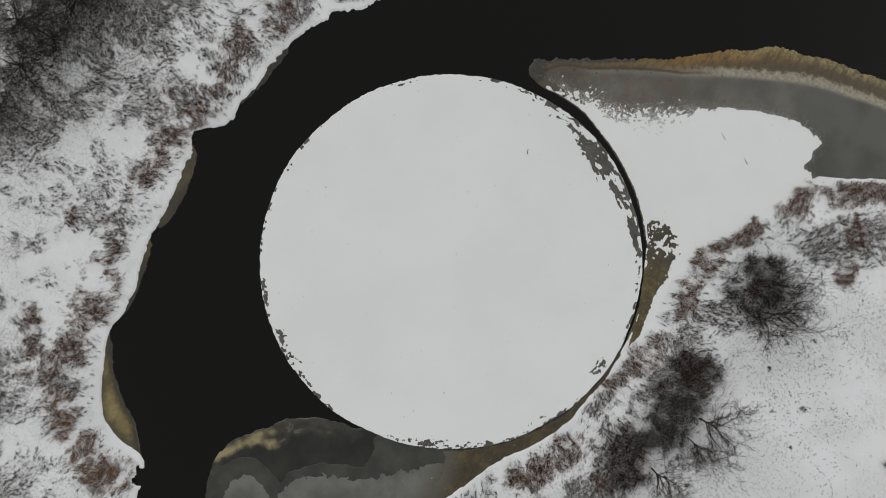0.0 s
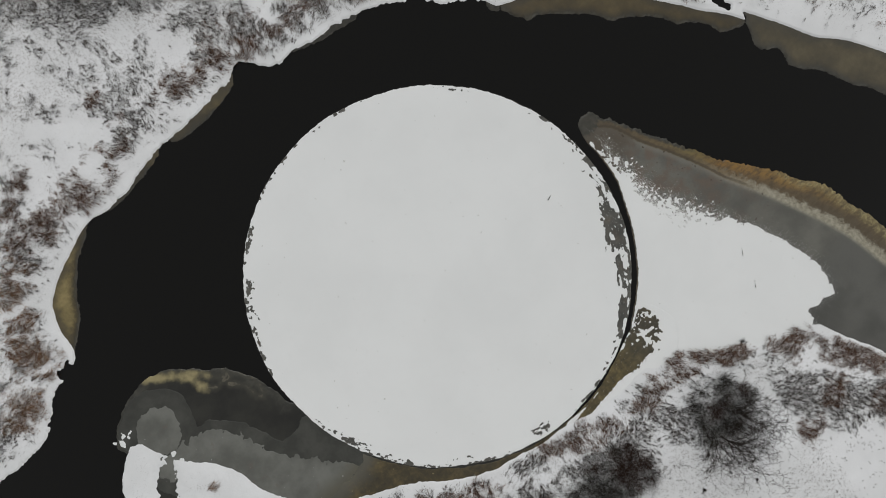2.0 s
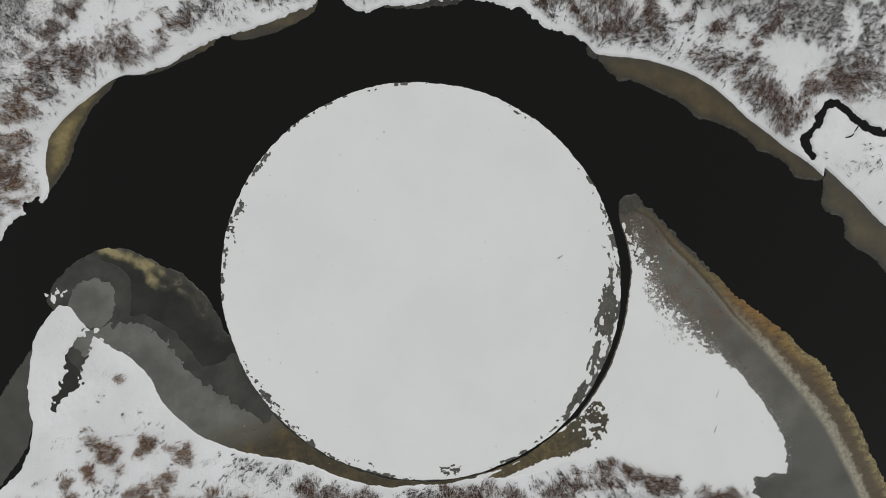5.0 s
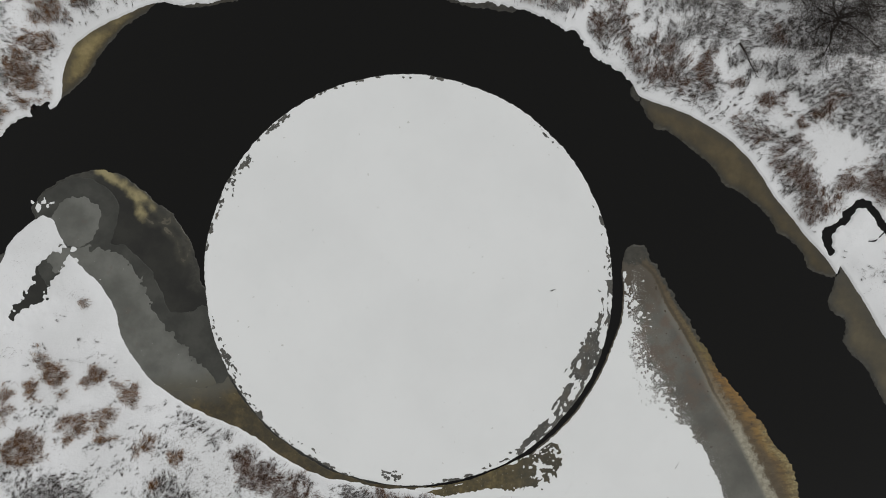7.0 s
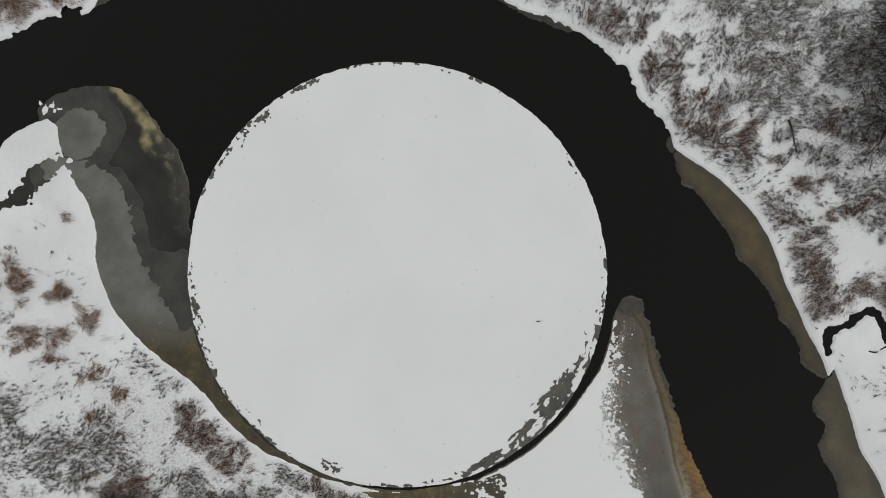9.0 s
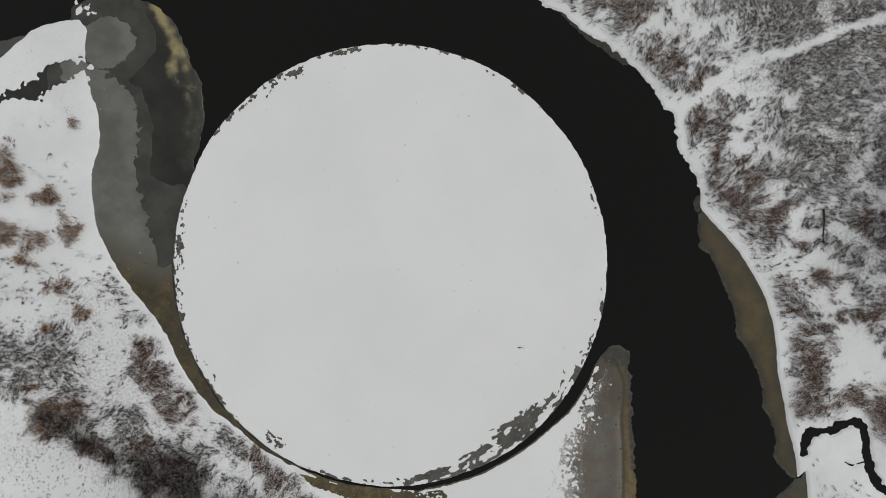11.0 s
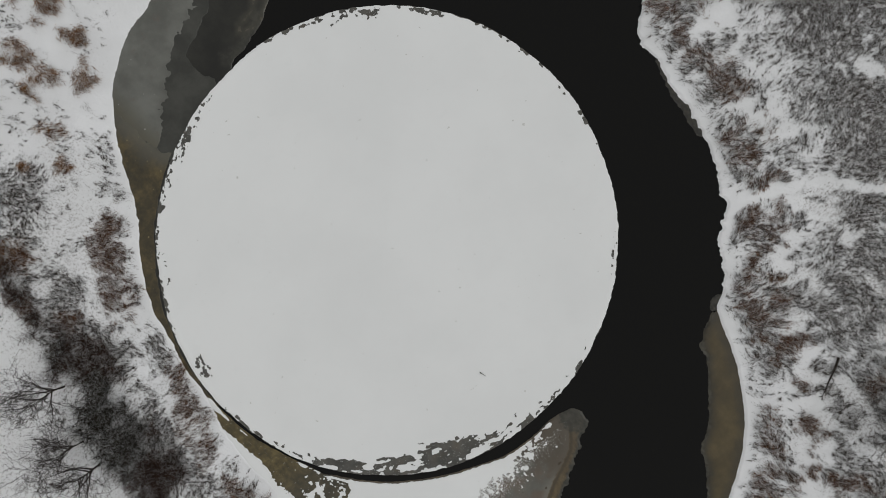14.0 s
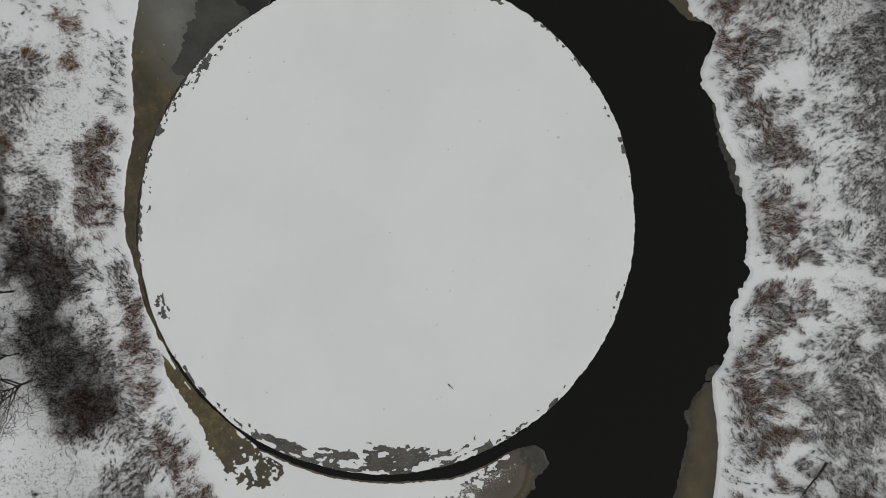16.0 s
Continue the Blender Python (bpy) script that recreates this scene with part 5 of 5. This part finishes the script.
def tube(name, rows, material, sides=7):
    """One bent tapered tube through consecutive rows of start, end and radii."""
    pts = [np.array(r[0:3]) for r in rows] + [np.array(rows[-1][3:6])]
    radii = [r[6] for r in rows] + [rows[-1][7]]
    verts, faces = [], []
    for n, (p, r) in enumerate(zip(pts, radii)):
        d = pts[min(n + 1, len(pts) - 1)] - pts[max(n - 1, 0)]
        d = d / (np.linalg.norm(d) + 1e-9)
        u = np.cross(d, (1.0, 0, 0) if abs(d[2]) > 0.9 else (0, 0, 1.0))
        u = u / np.linalg.norm(u)
        w = np.cross(d, u)
        verts += [tuple(p + (u * math.cos(a) + w * math.sin(a)) * r) for a in (2 * math.pi * q / sides for q in range(sides))]
    for n in range(len(pts) - 1):
        for q in range(sides):
            t = (q + 1) % sides
            faces.append((n * sides + q, n * sides + t, (n + 1) * sides + t, (n + 1) * sides + q))
    faces += [tuple(range(sides))[::-1], tuple(range((len(pts) - 1) * sides, len(pts) * sides))]
    return mesh_from(name, verts, faces, material, True)


def branch(out, rng, p, d, length, radius, depth, forks, droop=0.0, wild=0.5, crook=0.16, slim=0.016):
    """A crooked branch with side branches."""
    pieces = 4 if depth > 0 else 2
    for k in range(pieces):
        d = d + rng.normal(0, crook, 3) + np.array([0, 0, droop])
        d /= np.linalg.norm(d)
        q = p + d * length / pieces
        r1 = radius * (1 - 0.8 * (k + 1) / pieces)
        out.setdefault(depth, []).append((*p, *q, radius * (1 - 0.8 * k / pieces), max(r1, slim)))
        p = q
        if depth > 0:
            for _ in range(forks):
                side = rng.normal(0, 1, 3)
                side -= d * side.dot(d)
                side /= np.linalg.norm(side) + 1e-9
                e = d * (1 - wild) + side * wild + np.array([0, 0, 0.12])
                branch(out, rng, p, e / np.linalg.norm(e), length * rng.uniform(0.45, 0.68), max(r1 * 0.62, slim * 1.5), depth - 1, forks, droop, wild, crook, slim)


def shrub(seed, size, stems, twig_material=None):
    rng = np.random.default_rng(seed)
    thing = new("shrub")
    made = {}
    for _ in range(stems):
        a, lean = rng.uniform(0, 2 * math.pi), rng.uniform(0.1, 1.2)
        d = np.array([math.cos(a) * lean, math.sin(a) * lean, 1.0])
        foot = np.array([rng.normal(0, 0.25), rng.normal(0, 0.25), -0.1])
        branch(made, rng, foot, d / np.linalg.norm(d), size * rng.uniform(0.6, 1.0), 0.045, 1, 3, -0.02, 0.62)
    tagged(part("stem_clump", sticks("stem_clump", made[1], M_BARK), thing), kind="stuff")
    tagged(part("twig_crown", sticks("twig_crown", made[0], twig_material or M_TWIG), thing), kind="stuff")
    return tagged(thing, "dense red-brown leafless shrub standing in snow" if twig_material else "dense dark olive leafless shrub standing in snow", "shrub", "shrubs of the thicket")


def tree(seed, height, lean, limbs=2):
    """A bare tree: trunk, limbs, and the twigs on each limb."""
    rng = np.random.default_rng(seed)
    thing = new("bare_tree")
    p, d, r = np.array([0, 0, -0.2]), np.array([lean[0], lean[1], 1.0]), height * 0.022
    d /= np.linalg.norm(d)
    trunk, joints = [], []
    for k in range(8):
        d = d + rng.normal(0, 0.07, 3)
        d /= np.linalg.norm(d)
        q = p + d * height * 0.06
        trunk.append((*p, *q, r, r * 0.87))
        r *= 0.87
        p = q
        if k > 1:
            joints.append((p.copy(), d.copy(), r))
    part("trunk", tube("trunk", trunk, M_BARK), thing)
    for q, e, rr in joints:
        for _ in range(limbs):
            a = rng.uniform(0, 2 * math.pi)
            f = e * 0.5 + np.array([math.cos(a) + lean[0] * 1.6, math.sin(a) + lean[1] * 1.6, 0.22]) * 0.8
            made = {}
            branch(made, rng, q, f / np.linalg.norm(f), height * rng.uniform(0.45, 0.78), rr, 3, 1, 0.02, 0.55, 0.26, 0.024)
            limb = part("limb", tube("limb", made[3], M_BARK, 5), thing)
            tagged(part("twig_crown", sticks("twig_crown", made[2] + made[1] + made[0], M_BARK), limb), kind="stuff")
    return tagged(thing, "bare dark-barked leafless tree on the snowy bank", "tree", "bare trees")


def plant_shrubs():
    rng = np.random.default_rng(5)
    kinds = [[shrub(s, 2.9, 12) for s in range(4)], [shrub(s, 2.7, 12, M_TWIG_RED) for s in range(10, 14)]]
    used = [0, 0]

    def put(x, y, red):
        m = pose(x, y, float(ground_z(np.array([x]), np.array([y]))[0]), 0, 0, rng.uniform(0, 360))
        if used[red] < len(kinds[red]):
            kinds[red][used[red]].matrix_basis = m
        else:
            copy_thing(kinds[red][rng.integers(len(kinds[red]))], m)
        used[red] += 1

    for ring, share in CLUMPS:
        ring = np.array(ring, float)
        x0, y0 = ring.min(axis=0)
        x1, y1 = ring.max(axis=0)
        n = int((x1 - x0) * (y1 - y0) * 0.38)
        x, y = rng.uniform(x0, x1, n), rng.uniform(y0, y1, n)
        keep = inside(x, y, ring) & (fbm(x, y, 3.5, 2, 7) > 0.40)
        tone = fbm(x, y, 5.0, 2, 4)
        for px, py, v in zip(x[keep], y[keep], tone[keep]):
            put(float(px), float(py), int(v < 0.5 + (share - 0.5) * 0.6))


plant_shrubs()

TREES = [(32.6, -67.2, 10, 0.45, -0.4), (26.4, -68.8, 10, -0.3, -0.35), (27.6, -70.8, 11, 0.3, -0.45), (-2.2, -70.0, 12, 0.1, -0.45), (-7.6, -70.0, 8, -0.2, -0.5), (-18.2, -66.2, 11, -0.1, -0.5)]
FAR_TREES = [(-24, 112, 12), (-13, 112, 13), (-4, 109, 13), (-4, 118, 13), (4, 108, 12), (9, 115, 13), (13, 106, 12), (94.5, 57.5, 14), (95, 63.5, 15), (97.5, 68, 15), (92, 71.5, 15), (90, 77, 14)]
for n, (x, y, h, lx, ly) in enumerate(TREES):
    tree(20 + n, h, (lx, ly)).matrix_basis = pose(x, y, float(ground_z(np.array([x]), np.array([y]))[0]))
for n, (x, y, h) in enumerate(FAR_TREES):
    tree(40 + n, h, (-0.4 * x / math.hypot(x, y), -0.4 * y / math.hypot(x, y)), 3).matrix_basis = pose(x, y, float(ground_z(np.array([x]), np.array([y]))[0]))


# ---------------------------------------------------------------- fallen wood


def fallen(name, a, b, radius, seed, twigs, label, category, level=None):
    """A fallen trunk or twig lying from a to b, with side branches."""
    rng = np.random.default_rng(seed)
    a, b = np.array(a, float), np.array(b, float)
    span = np.linalg.norm(b - a)
    thing = new(name)
    p, rows, made = np.array([a[0], a[1], 0.0]), [], {}
    way = np.array([*(b - a) / span, 0.0])
    for k in range(6):
        q = p + way * span / 6 + rng.normal(0, span * 0.012, 3) * np.array([1, 1, 0.3])
        rows.append((*p, *q, radius * (1 - 0.13 * k), radius * (1 - 0.13 * (k + 1))))
        p = q
        for _ in range(twigs):
            side = np.array([-way[1], way[0], 0.0]) * rng.choice([-1, 1]) + way * rng.uniform(0.3, 1.2) + np.array([0, 0, rng.uniform(0, 0.4)])
            branch(made, rng, p, side / np.linalg.norm(side), span * rng.uniform(0.12, 0.25), max(radius * 0.35, 0.012), 1, 1, 0.0, 0.5)
    part("stem", tube("stem", rows, M_BARK), thing)
    if made:
        tagged(part("branchwork", sticks("branchwork", made[1] + made[0], M_BARK), thing), kind="stuff")
    z = level if level is not None else float(max(ground_z(np.array([a[0]]), np.array([a[1]]))[0], ground_z(np.array([b[0]]), np.array([b[1]]))[0]))
    thing.location = (0, 0, z + radius * 0.6)
    return tagged(thing, label, category)


fallen("fallen_log", (72.4, 52.4), (76.4, 45.2), 0.25, 1, 2, "dark fallen trunk lying in the snowy weeds", "fallen log")
fallen("fallen_log", (-6.5, 113.0), (-4.0, 104.0), 0.18, 2, 1, "dark fallen trunk lying under bare trees", "fallen log")
fallen("twig", (31.1, -2.45), (32.3, -1.95), 0.10, 3, 0, "short dark twig lying on the snowy disc", "twig", 0.25)
fallen("twig", (56.2, -49.2), (57.2, -47.6), 0.06, 4, 0, "dark twig lying on the snow", "twig", 0.13)
fallen("twig", (58.6, -41.6), (59.6, -40.0), 0.04, 5, 0, "thin twig lying on the snow", "twig", 0.13)
for n, (x, y, size) in enumerate(((12.4, -89.7, 0.9), (16.7, -77.9, 0.8), (27.7, -83.8, 0.55), (20.4, -75.2, 0.6), (24.0, -78.6, 0.6), (11.0, -113.6, 1.6), (8.0, -84.0, 0.45), (3.0, -92.0, 0.45))):
    weed = shrub(50 + n, size, 10)
    weed.name = "weed_clump"
    weed.matrix_basis = pose(x, y, float(ground_z(np.array([x]), np.array([y]))[0]))
    tagged(weed, "small dark weed clump poking through the field snow", "weeds", "weed clumps on the field")
lone = shrub(31, 1.2, 9)
lone.matrix_basis = pose(45.6, -57.0, float(ground_z(np.array([45.6]), np.array([-57.0]))[0]))
tagged(lone, "small dark shrub alone at the snow's edge", "shrub")
